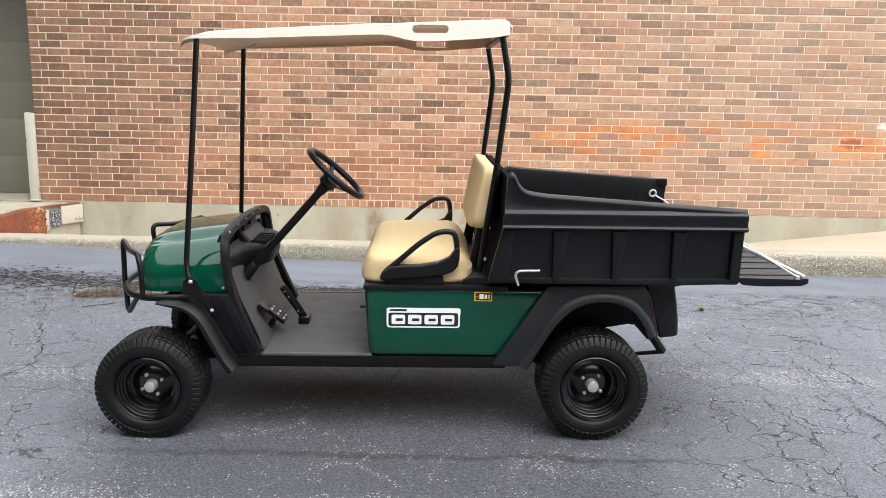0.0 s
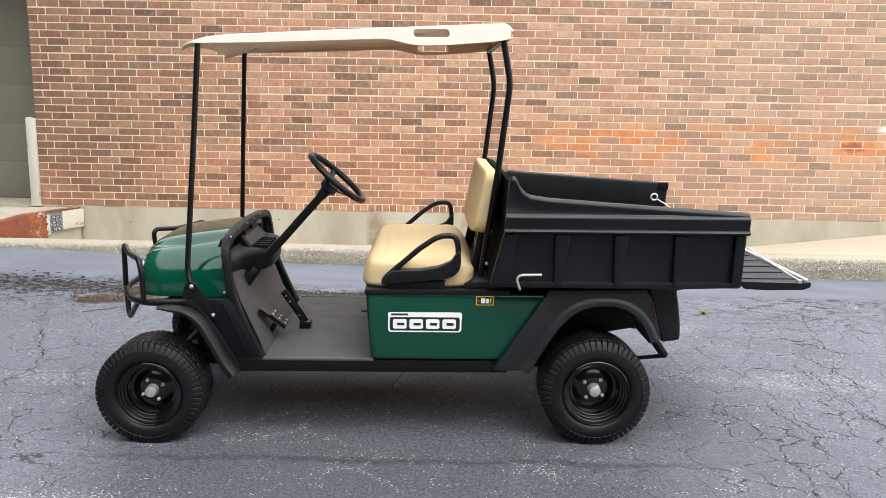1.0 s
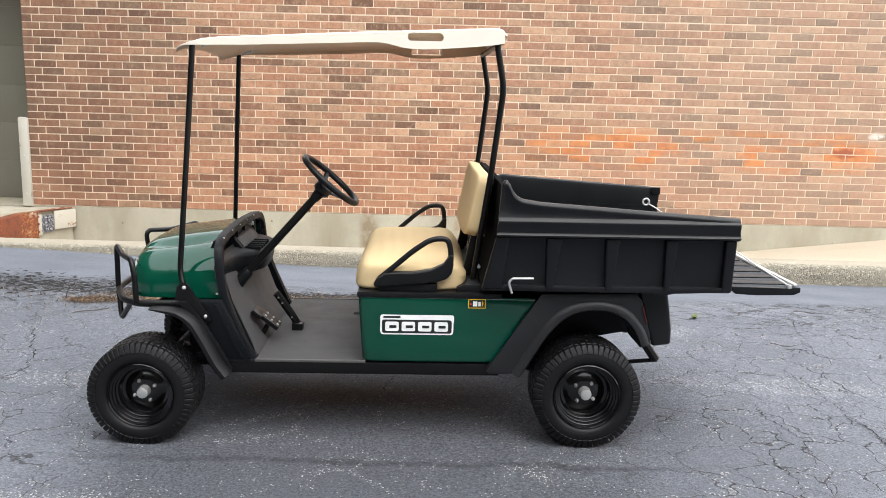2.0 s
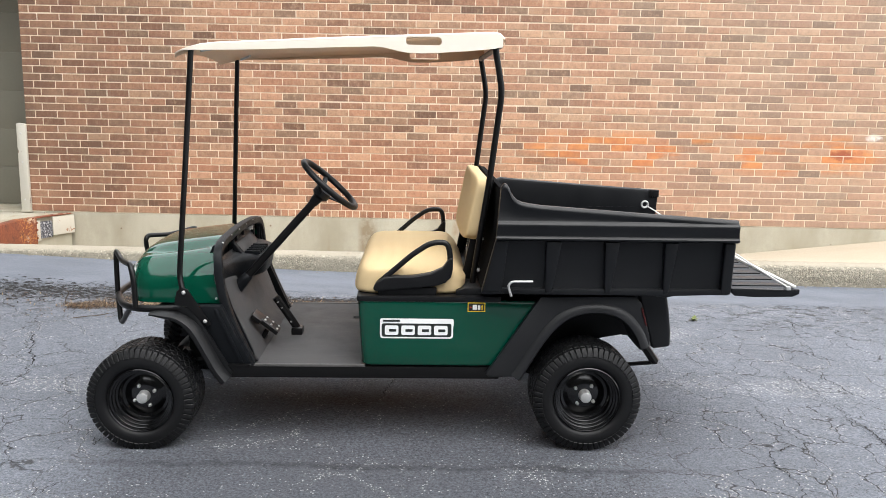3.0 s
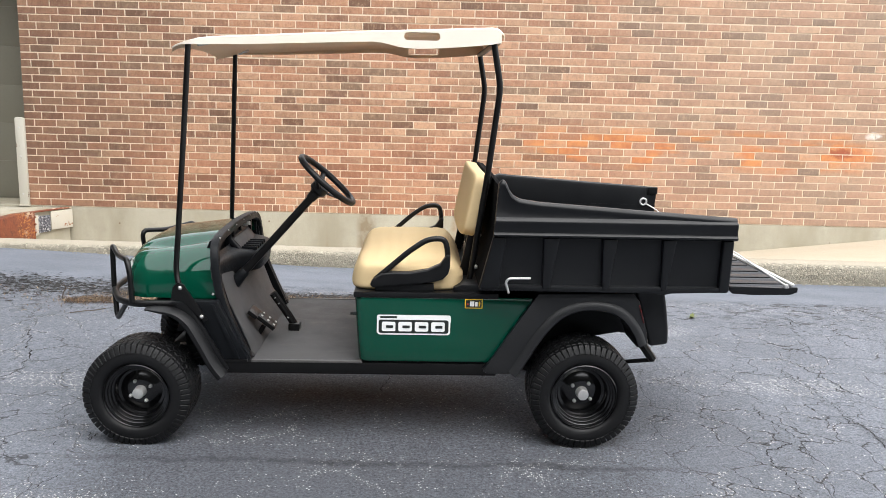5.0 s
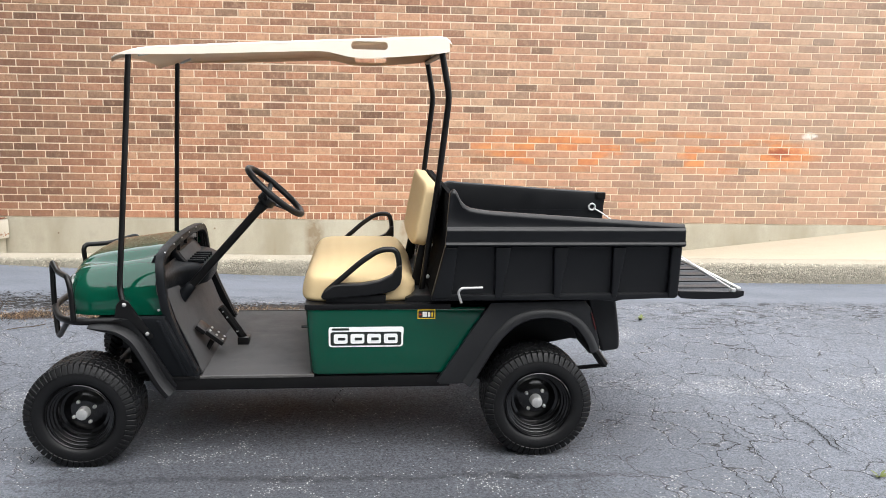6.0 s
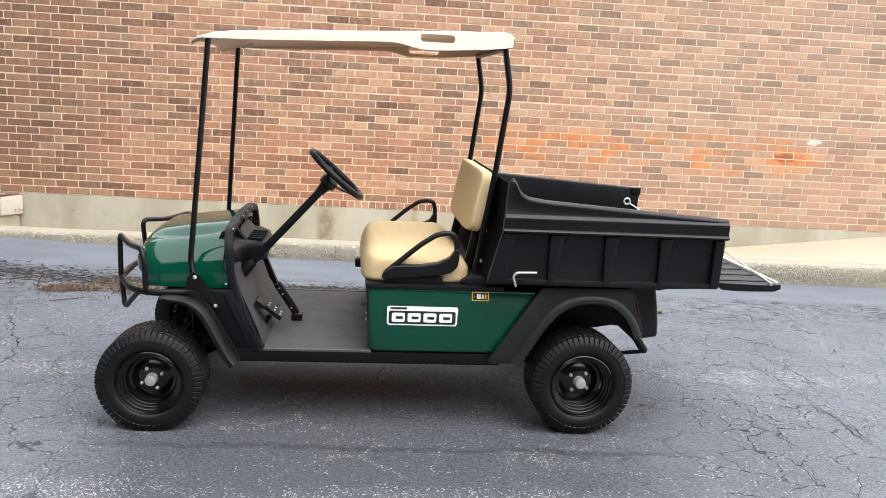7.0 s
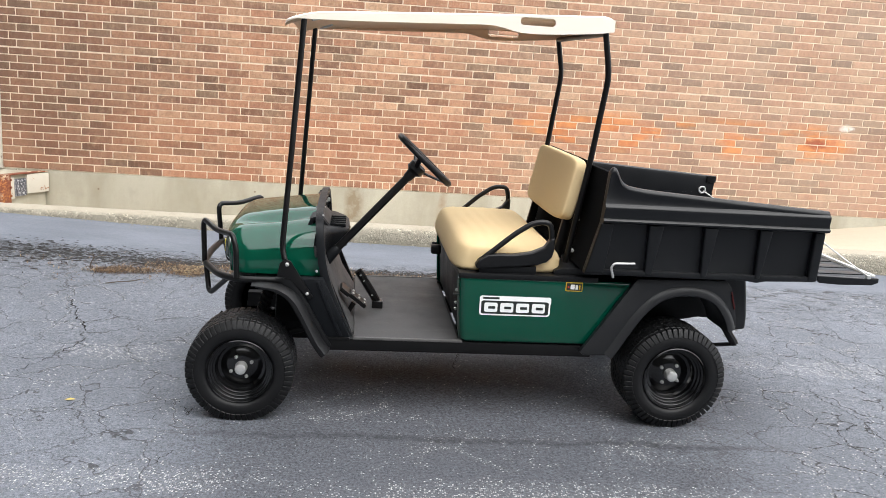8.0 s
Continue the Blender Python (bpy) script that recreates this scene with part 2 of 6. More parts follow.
def lathe(profile, n=48, bm=None, mid=(0, 0, 0)):
    """Turns (radius, v) points round the v axis."""
    b = bmesh.new()
    rings = []
    for r, v in profile:
        if r < 1e-5:
            rings.append([b.verts.new((mid[0], mid[1] + v, mid[2]))])
        else:
            rings.append([b.verts.new((mid[0] + r * math.cos(a), mid[1] + v, mid[2] + r * math.sin(a))) for a in (2 * math.pi * k / n for k in range(n))])
    for r, s in zip(rings, rings[1:]):
        for k in range(n):
            quad = [r[k % len(r)], r[(k + 1) % len(r)], s[(k + 1) % len(s)], s[k % len(s)]]
            quad = list(dict.fromkeys(quad))
            if len(quad) > 2:
                b.faces.new(quad)
    bmesh.ops.recalc_face_normals(b, faces=b.faces)
    return joined(bm, b)


def loft(rings, closed=True, caps=True, bm=None):
    b = bmesh.new()
    vs = [[b.verts.new(q) for q in ring] for ring in rings]
    m = len(rings[0])
    for r, s in zip(vs, vs[1:]):
        for k in range(m if closed else m - 1):
            b.faces.new((r[k], r[(k + 1) % m], s[(k + 1) % m], s[k]))
    if caps and closed:
        b.faces.new(vs[0][::-1])
        b.faces.new(vs[-1])
    bmesh.ops.recalc_face_normals(b, faces=b.faces)
    return joined(bm, b)


def cushion(lo, hi, power=5.0, n=20, bulge=0.0):
    """A soft block with rounded edges between two corners, its top slightly domed."""
    b = bmesh.new()
    bmesh.ops.create_cube(b, size=2)
    bmesh.ops.subdivide_edges(b, edges=b.edges, cuts=n, use_grid_fill=True)
    mid = [(l + h) / 2 for l, h in zip(lo, hi)]
    half = [(h - l) / 2 for l, h in zip(lo, hi)]
    for v in b.verts:
        x, y, z = v.co
        k = (abs(x) ** power + abs(y) ** power + abs(z) ** power) ** (1 / power)
        x, y, z = x / k, y / k, z / k
        lift = bulge * (1 - x * x) * (1 - y * y) * max(0, z)
        v.co = (mid[0] + half[0] * x, mid[1] + half[1] * y, mid[2] + half[2] * z + lift)
    return b


def rounded_rect(u0, w0, u1, w1, r, n=5):
    out = []
    for cu, cw, a0 in ((u1 - r, w1 - r, 0), (u0 + r, w1 - r, 90), (u0 + r, w0 + r, 180), (u1 - r, w0 + r, 270)):
        for k in range(n + 1):
            a = radians(a0 + 90 * k / n)
            out.append((cu + r * math.cos(a), cw + r * math.sin(a)))
    return out


def mirrored(bm):
    """The same shape on the other side of the cart."""
    for v in bm.verts:
        v.co.y = 2 * MID - v.co.y
    bmesh.ops.reverse_faces(bm, faces=bm.faces)
    return bm


def both(name, build, mat, parent, label=""):
    return [part(name, build(), mat, parent, label), part(name, mirrored(build()), mat, parent, label)]


# ---- materials of the setting ----
WALL_Y, BASE_Z, COURSE, BRICK = 8.226, -0.15, 0.1016, 0.3062


def brick_material(name, joined_mesh):
    m = Mat(name, 0.85)
    info = m.n.new("ShaderNodeNewGeometry" if joined_mesh else "ShaderNodeObjectInfo")
    pick = info.outputs["Random Per Island" if joined_mesh else "Random"]
    base = m.steps(pick, (0.0, (0.142, 0.075, 0.044)), (0.14, (0.182, 0.099, 0.060)), (0.26, (0.245, 0.130, 0.081)), (0.38, (0.340, 0.174, 0.104)),
                   (0.58, (0.421, 0.214, 0.126)), (0.78, (0.489, 0.262, 0.156)), (0.93, (0.582, 0.349, 0.216)))
    turned = m.math("FRACT", m.math("MULTIPLY", pick, 17.3))
    base = m.mix(m.ramp(turned, 0.36, 0.30, 0.0, 0.32), base, (0.47, 0.215, 0.125))
    base = m.mix(m.ramp(turned, 0.66, 0.72, 0.0, 0.30), base, (0.42, 0.30, 0.195))
    grain = m.noise(38.0, 6, 0.7)
    streak = m.noise(9.0, 3, 0.6, m.stretch(4.0, 1.0, 0.5))
    col = m.mix(m.ramp(grain, 0.35, 0.7, 0.0, 0.55), base, m.mix(0.5, base, (0.10, 0.06, 0.05)))
    col = m.mix(m.ramp(streak, 0.5, 0.75, 0.0, 0.22), col, (0.55, 0.40, 0.31))
    # Flashed, sooty patches within single bricks and pale drag marks.
    blot = m.noise(13.0, 5, 0.7, m.stretch(1.0, 1.0, 0.8))
    col = m.mix(m.ramp(blot, 0.48, 0.64, 0.0, 0.60), col, m.mix(0.55, col, (0.092, 0.050, 0.032)))
    col = m.mix(m.ramp(blot, 0.46, 0.32, 0.0, 0.5), col, (0.50, 0.335, 0.215))
    # An orange-washed band of courses, with a dark red patch near its end.
    x, y, z = m.xyz()
    wob = m.noise(1.6, 4, 0.6, m.stretch(0.55, 1.0, 2.6))
    band = m.math("SUBTRACT", 1.0, m.math("MULTIPLY", m.math("ABSOLUTE", m.math("SUBTRACT", z, 0.86)), 2.7))
    along = m.math("MULTIPLY", m.ramp(x, 0.6, 2.0), m.ramp(x, 6.6, 5.8))
    took = m.ramp(m.math("FRACT", m.math("MULTIPLY", pick, 7.7)), 0.25, 0.70, 0.12, 1.25)
    wash = m.math("MULTIPLY", m.math("MULTIPLY", m.math("MULTIPLY", band, along), m.ramp(wob, 0.36, 0.54)), took)
    col = m.mix(m.ramp(wash, 0.05, 0.7, 0.0, 0.8), col, m.mix(m.ramp(m.noise(5.0, 4), 0.4, 0.65), (0.64, 0.26, 0.085), (0.46, 0.15, 0.055)))
    # Redder courses low on the wall.
    low = m.math("MULTIPLY", m.ramp(z, 1.3, 0.5), m.ramp(m.noise(0.8, 4, 0.6), 0.44, 0.62, 0.0, 0.5))
    col = m.mix(low, col, m.mix(0.6, col, (0.48, 0.19, 0.10)))
    sx, sz = m.math("MULTIPLY", m.math("SUBTRACT", x, 5.83), 5.0), m.math("MULTIPLY", m.math("SUBTRACT", z, 0.88), 12.0)
    spot = m.math("ADD", m.math("ADD", m.math("MULTIPLY", sx, sx), m.math("MULTIPLY", sz, sz)), m.math("MULTIPLY", m.noise(22.0, 4, 0.7), 2.6))
    col = m.mix(m.ramp(spot, 2.3, 1.5, 0.0, 0.7), col, (0.23, 0.045, 0.025))
    # Courses paled towards the open end; bright glare put into the brick colour.
    end_glare = m.math("MULTIPLY", m.ramp(x, 0.0, 4.5), m.ramp(m.noise(0.7, 3), 0.30, 0.65, 0.45, 1.0))
    col = m.mix(m.math("MULTIPLY", m.math("MULTIPLY", end_glare, m.math("SUBTRACT", 1.0, m.ramp(wash, 0.0, 0.5))), 0.44), col, (0.405, 0.318, 0.250))
    # Courses beside the dock darkened unevenly, putting the shade there into the brick colour.
    dock_shade = m.math("MULTIPLY", m.ramp(x, -2.4, -5.2), m.ramp(m.noise(1.3, 4, 0.6, m.stretch(1.0, 1.0, 0.5)), 0.30, 0.62, 0.35, 1.0))
    col = m.mix(m.math("MULTIPLY", dock_shade, 0.74), col, (0.125, 0.070, 0.046))
    # A pale smear of spilt paint.
    dx, dz = m.math("MULTIPLY", m.math("SUBTRACT", x, 6.25), 7.2), m.math("MULTIPLY", m.math("SUBTRACT", z, 1.13), 14.0)
    near = m.math("ADD", m.math("ADD", m.math("MULTIPLY", dx, dx), m.math("MULTIPLY", dz, dz)), m.math("MULTIPLY", m.noise(14.0, 5, 0.7), 2.2))
    col = m.mix(m.ramp(near, 1.9, 1.1, 0.0, 0.85), col, (0.72, 0.70, 0.66))
    m.colour(col).rough(m.ramp(grain, 0.3, 0.7, 0.75, 0.95))
    return m.bump(grain, 0.5, 0.004).m


brick_mat, brick_mat_joined = brick_material("fired_brick", False), brick_material("fired_brick_joined", True)


def concrete(name, colour, stain=(0.30, 0.25, 0.18), amount=0.5, pits=0.4):
    m = Mat(name, 0.85)
    fine, mid, big = m.noise(120.0, 5, 0.7), m.noise(9.0, 5, 0.65), m.noise(1.1, 5, 0.6, m.stretch(1.0, 1.0, 0.45))
    col = m.mix(m.ramp(fine, 0.3, 0.7), tuple(c * 0.78 for c in colour), tuple(min(1, c * 1.1) for c in colour))
    col = m.mix(m.ramp(mid, 0.45, 0.75, 0, amount * 0.6), col, stain)
    col = m.mix(m.ramp(big, 0.48, 0.72, 0, amount), col, stain)
    m.colour(col)
    return m.bump(m.math("ADD", fine, m.math("MULTIPLY", mid, 2.0)), pits, 0.006).m




def foundation_concrete():
    """Bare cast concrete with run-down rust stains and small spots."""
    m = Mat("foundation_concrete", 0.85)
    x, y, z = m.xyz()
    fine, mid, big = m.noise(120.0, 5, 0.7), m.noise(7.0, 5, 0.65), m.noise(1.2, 5, 0.6, m.stretch(1.0, 1.0, 0.35))
    col = m.mix(m.ramp(fine, 0.3, 0.7), (0.37, 0.345, 0.275), (0.45, 0.42, 0.335))
    col = m.mix(m.ramp(big, 0.42, 0.62, 0.0, 0.75), col, (0.28, 0.25, 0.18))
    col = m.mix(m.ramp(mid, 0.52, 0.72, 0.0, 0.3), col, (0.27, 0.25, 0.20))
    runs = m.ramp(m.noise(3.4, 3, 0.6, m.stretch(1.0, 1.0, 0.10)), 0.60, 0.72)
    col = m.mix(m.math("MULTIPLY", runs, m.ramp(mid, 0.35, 0.6, 0.1, 0.6)), col, (0.25, 0.155, 0.085))
    old = m.math("MULTIPLY", m.ramp(m.math("ABSOLUTE", m.math("ADD", x, 0.80)), 0.15, 0.07), m.ramp(m.noise(6.0, 4, 0.65), 0.34, 0.56, 0.1, 0.75))
    col = m.mix(old, col, (0.19, 0.135, 0.075))
    spots = m.node("ShaderNodeTexVoronoi", Scale=6.0)
    m.l.new(m.pos, spots.inputs["Vector"])
    key = m.node("ShaderNodeSeparateColor", Color=spots.outputs["Color"]).outputs[0]
    col = m.mix(m.math("MULTIPLY", m.ramp(spots.outputs["Distance"], 0.10, 0.05), m.ramp(key, 0.80, 0.84, 0.0, 0.8)), col, (0.16, 0.10, 0.06))
    m.colour(col)
    return m.bump(m.math("ADD", fine, m.math("MULTIPLY", mid, 2.0)), 0.2, 0.006).m


foundation_mat = foundation_concrete()
slab_mat = concrete("slab_concrete", (0.45, 0.39, 0.295), (0.35, 0.295, 0.215), 0.4, 0.15)


def kerb_concrete(name, colour, bare):
    """Weathered kerb: pebbles stand out where the skin has gone."""
    m = Mat(name, 0.9)
    fine, mid, big = m.noise(150.0, 5, 0.7), m.noise(22.0, 5, 0.7), m.noise(3.0, 4, 0.6)
    pebble = m.node("ShaderNodeTexVoronoi", Scale=75.0)
    m.l.new(m.pos, pebble.inputs["Vector"])
    tone = m.node("ShaderNodeSeparateColor", Color=pebble.outputs["Color"]).outputs[0]
    stone = m.steps(tone, (0.0, tuple(c * 0.5 for c in colour)), (0.35, tuple(c * 0.8 for c in colour)), (0.7, colour), (1.0, tuple(min(0.85, c * 1.9) for c in colour)))
    skin = m.mix(m.ramp(fine, 0.3, 0.7), tuple(c * 0.86 for c in colour), tuple(c * 1.08 for c in colour))
    worn = m.ramp(m.math("ADD", m.math("MULTIPLY", mid, 0.6), m.math("MULTIPLY", big, 0.4)), 0.60 - bare * 0.20, 0.70 - bare * 0.16)
    col = m.mix(m.math("MULTIPLY", worn, 0.75), skin, stone)
    col = m.mix(m.ramp(big, 0.52, 0.75, 0, 0.35), col, (0.22, 0.18, 0.12))
    m.colour(col)
    high = m.math("ADD", m.math("MULTIPLY", m.math("MULTIPLY", worn, pebble.outputs["Distance"]), -2.0), m.math("ADD", fine, mid))
    return m.bump(high, 0.65, 0.007).m


kerb_mat = kerb_concrete("kerb_concrete", (0.33, 0.298, 0.232), 0.85)
kerb_top_mat = kerb_concrete("kerb_top_concrete", (0.34, 0.303, 0.235), 0.3)
mortar_mat = concrete("mortar", (0.74, 0.615, 0.475), (0.55, 0.43, 0.32), 0.3, 0.3)


def asphalt_material():
    m = Mat("worn_asphalt", 0.8)
    x, y, z = m.xyz()
    grit = m.noise(260.0, 4, 0.7)
    grain = m.noise(80.0, 4, 0.7)
    coarse = m.noise(26.0, 5, 0.65)
    patch = m.noise(0.9, 5, 0.62)
    drift = m.noise(2.6, 5, 0.6, m.stretch(0.6, 1.5, 1.0))
    # Coarser, unsealed strip under and before the cart, darkened to deepen the cart's shade.
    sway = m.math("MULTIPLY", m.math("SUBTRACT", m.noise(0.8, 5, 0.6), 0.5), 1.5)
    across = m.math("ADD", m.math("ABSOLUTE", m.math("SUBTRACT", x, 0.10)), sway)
    raw_shade = m.math("MULTIPLY", m.ramp(across, 1.42, 0.88), m.ramp(m.math("ADD", y, sway), 1.0, 0.5))
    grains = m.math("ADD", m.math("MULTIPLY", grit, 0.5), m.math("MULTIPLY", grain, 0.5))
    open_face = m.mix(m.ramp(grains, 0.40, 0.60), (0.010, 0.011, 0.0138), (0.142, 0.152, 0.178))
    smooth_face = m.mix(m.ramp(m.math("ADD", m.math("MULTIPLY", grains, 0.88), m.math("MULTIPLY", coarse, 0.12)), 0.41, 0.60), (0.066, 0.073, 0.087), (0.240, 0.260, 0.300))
    col = m.mix(raw_shade, smooth_face, open_face)
    col = m.mix(m.ramp(patch, 0.40, 0.64, 0.0, 0.45), col, m.mix(0.6, col, (0.05, 0.055, 0.065)))
    # Smoother sealed strip along the kerb.
    sealed = m.ramp(m.math("ADD", y, m.math("MULTIPLY", m.math("SUBTRACT", coarse, 0.5), 0.5)), 2.86, 3.06)
    col = m.mix(m.math("MULTIPLY", sealed, 0.8), col, m.mix(m.ramp(drift, 0.35, 0.65), (0.092, 0.103, 0.124), (0.130, 0.143, 0.170)))
    rough_part = m.math("SUBTRACT", 1.0, sealed)
    # Bare pale stones in clusters where the binder has worn off.
    stone = m.node("ShaderNodeTexVoronoi", Scale=118.0)
    m.l.new(m.pos, stone.inputs["Vector"])
    keys = m.node("ShaderNodeSeparateColor", Color=stone.outputs["Color"]).outputs
    dot = m.ramp(stone.outputs["Distance"], 0.54, 0.34)
    bare = m.math("MULTIPLY", m.math("MULTIPLY", m.ramp(drift, 0.48, 0.66, 0.0, 0.5), m.ramp(m.noise(7.0, 4, 0.65), 0.40, 0.60)), rough_part)
    ragged = m.math("MULTIPLY", m.math("SUBTRACT", m.noise(6.0, 5, 0.7), 0.5), 2.4)
    for px, py, rx, ry in ((-1.72, 0.80, 0.42, 0.14), (2.35, 0.98, 0.55, 0.16), (1.72, 1.02, 0.30, 0.10), (3.3, 1.05, 0.60, 0.20), (0.45, -0.62, 1.10, 0.16), (1.75, 2.1, 0.35, 0.22), (-1.3, -0.55, 0.6, 0.12)):
        ex, ey = m.math("MULTIPLY", m.math("SUBTRACT", x, px), 1.0 / rx), m.math("MULTIPLY", m.math("SUBTRACT", y, py), 1.0 / ry)
        spread_out = m.math("ADD", m.math("ADD", m.math("MULTIPLY", ex, ex), m.math("MULTIPLY", ey, ey)), ragged)
        bare = m.math("MAXIMUM", bare, m.ramp(spread_out, 1.2, 0.2))
    rim = m.math("MULTIPLY", m.ramp(y, 2.2, 2.7), m.ramp(y, 3.25, 3.1))
    bare = m.math("MAXIMUM", bare, m.math("MULTIPLY", rim, m.ramp(m.noise(9.0, 4, 0.7, m.stretch(0.5, 1.0, 1.0)), 0.57, 0.62)))
    # The net of fine cracks, with the binder lost beside some of it.
    bend = m.n.new("ShaderNodeMix")
    bend.data_type, bend.blend_type = "RGBA", "ADD"
    bend.inputs[0].default_value = 0.26
    m.l.new(m.pos, bend.inputs[6])
    m.l.new(m.noise(4.0, 4, 0.55, None, "Color"), bend.inputs[7])
    cells = m.node("ShaderNodeTexVoronoi", Scale=3.8)
    cells.feature = "DISTANCE_TO_EDGE"
    m.l.new(bend.outputs[2], cells.inputs["Vector"])
    beside = m.math("MULTIPLY", m.math("MULTIPLY", m.ramp(cells.outputs["Distance"], 0.11, 0.02), m.ramp(m.noise(1.9, 4, 0.6), 0.48, 0.62)), rough_part)
    bare = m.math("MAXIMUM", bare, beside)
    col = m.mix(m.math("MULTIPLY", bare, 0.08), col, (0.24, 0.25, 0.26))
    shows = m.ramp(m.math("ADD", keys[0], m.math("MULTIPLY", bare, 0.40)), 0.985, 1.01)
    col = m.mix(m.math("MULTIPLY", m.math("MULTIPLY", dot, shows), m.ramp(rough_part, 0.0, 1.0, 0.25, 1.0)), col, m.mix(keys[1], (0.22, 0.225, 0.23), (0.60, 0.595, 0.58)))
    # Eroded, blistered edge of the sealed strip.
    edge = m.math("MULTIPLY", m.ramp(y, 1.9, 2.5), m.ramp(y, 3.12, 2.95))
    worn = m.ramp(m.noise(15.0, 5, 0.75, m.stretch(0.6, 1.0, 1.0)), 0.52, 0.58)
    worn = m.math("MULTIPLY", m.math("MULTIPLY", worn, edge), m.ramp(m.noise(1.1, 3), 0.40, 0.55, 0.35, 1.0))
    col = m.mix(m.math("MULTIPLY", worn, 0.8), col, (0.018, 0.019, 0.022))
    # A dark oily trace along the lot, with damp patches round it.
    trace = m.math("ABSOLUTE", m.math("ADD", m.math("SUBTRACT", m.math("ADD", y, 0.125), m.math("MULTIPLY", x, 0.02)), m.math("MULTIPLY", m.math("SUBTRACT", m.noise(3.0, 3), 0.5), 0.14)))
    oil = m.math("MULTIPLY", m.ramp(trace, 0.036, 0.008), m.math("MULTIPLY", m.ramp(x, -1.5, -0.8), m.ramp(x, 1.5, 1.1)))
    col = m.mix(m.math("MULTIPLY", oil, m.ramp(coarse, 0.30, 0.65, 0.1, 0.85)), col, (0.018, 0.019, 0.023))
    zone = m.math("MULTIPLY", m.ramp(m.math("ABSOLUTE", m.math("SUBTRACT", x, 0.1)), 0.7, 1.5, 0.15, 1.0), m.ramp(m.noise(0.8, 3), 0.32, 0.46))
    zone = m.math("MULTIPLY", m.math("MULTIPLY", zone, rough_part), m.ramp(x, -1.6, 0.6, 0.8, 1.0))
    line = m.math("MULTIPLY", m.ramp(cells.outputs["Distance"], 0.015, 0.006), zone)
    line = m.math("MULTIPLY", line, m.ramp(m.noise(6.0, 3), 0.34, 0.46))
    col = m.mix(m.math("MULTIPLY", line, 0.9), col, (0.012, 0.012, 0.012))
    # Loose dark crumbs.
    crumbs = m.math("MULTIPLY", m.math("MULTIPLY", dot, rough_part), m.math("MULTIPLY", m.ramp(keys[2], 0.90, 0.93), m.ramp(m.noise(1.4, 4, 0.6), 0.48, 0.62)))
    col = m.mix(m.math("MULTIPLY", crumbs, 0.85), col, (0.022, 0.022, 0.024))
    m.colour(col).rough(m.ramp(grit, 0.3, 0.7, 0.62, 0.9))
    stones = m.math("MULTIPLY", m.math("ADD", grit, m.math("MULTIPLY", grain, 1.6)), m.ramp(rough_part, 0.0, 1.0, 0.15, 1.0))
    high = m.math("SUBTRACT", m.math("ADD", stones, m.math("MULTIPLY", coarse, 0.6)), m.math("ADD", m.math("MULTIPLY", line, 2.0), m.math("MULTIPLY", worn, 1.2)))
    return m.bump(high, 0.7, 0.010).m


asphalt = asphalt_material()
crack_mat = plain("crack_shadow", (0.006, 0.006, 0.006), 0.95, 0.0, 90.0, 0.3, 0.3)
tar_mat = plain("crack_tar", (0.011, 0.011, 0.012), 0.6, 0.0, 60.0, 0.4, 0.3)


def rust_material():
    m = Mat("rusty_steel", 0.8)
    a, b, c = m.noise(6.0, 6, 0.7), m.noise(40.0, 5, 0.7), m.noise(2.2, 4, 0.6, m.stretch(1.0, 1.0, 0.4))
    col = m.mix(m.ramp(b, 0.3, 0.7), (0.13, 0.032, 0.016), (0.27, 0.085, 0.036))
    col = m.mix(m.ramp(a, 0.5, 0.68), col, (0.10, 0.035, 0.022))
    flake = m.math("MULTIPLY", m.ramp(m.noise(13.0, 5, 0.7), 0.50, 0.56), m.ramp(m.noise(2.4, 3), 0.57, 0.66))
    col = m.mix(flake, col, (0.62, 0.50, 0.36))
    col = m.mix(m.math("MULTIPLY", m.ramp(b, 0.5, 0.6), m.ramp(c, 0.5, 0.6)), col, (0.42, 0.17, 0.05))
    return m.colour(col).bump(b, 0.5, 0.004).m


rust = rust_material()
blocker_paint = plain("blocker_wall_paint", (0.035, 0.036, 0.033), 0.9, 0.0, 3.0, 0.3, 0.1)
door_paint = plain("door_paint", (0.165, 0.158, 0.124), 0.55, 0.0, 40.0, 0.08, 0.1)
_post = Mat("post_paint", 0.6)
_p1, _p2 = _post.noise(9.0, 5, 0.7, _post.stretch(1.0, 1.0, 0.5)), _post.noise(70.0, 4, 0.7)
post_paint = _post.colour(_post.mix(_post.ramp(_p1, 0.62, 0.65), _post.mix(_p2, (0.44, 0.42, 0.36), (0.56, 0.54, 0.47)), (0.13, 0.065, 0.035))).bump(_p1, 0.2, 0.004).m
_pad = Mat("pad_rubber", 0.85)
_chip = _pad.noise(42.0, 4, 0.7)
pad_rubber = _pad.colour(_pad.steps(_chip, (0.40, (0.022, 0.022, 0.026)), (0.50, (0.10, 0.10, 0.115)), (0.57, (0.24, 0.24, 0.26)), (0.64, (0.55, 0.55, 0.54)))).bump(_chip, 0.7, 0.01).m
_flaky = Mat("plate_paint", 0.6)
_f1, _f2 = _flaky.noise(11.0, 5, 0.7), _flaky.noise(60.0, 4, 0.7)
plate_flaky = _flaky.colour(_flaky.mix(_flaky.ramp(_f1, 0.60, 0.64), _flaky.mix(_f2, (0.44, 0.41, 0.34), (0.54, 0.50, 0.42)), (0.26, 0.10, 0.04))).bump(_f1, 0.2, 0.004).m


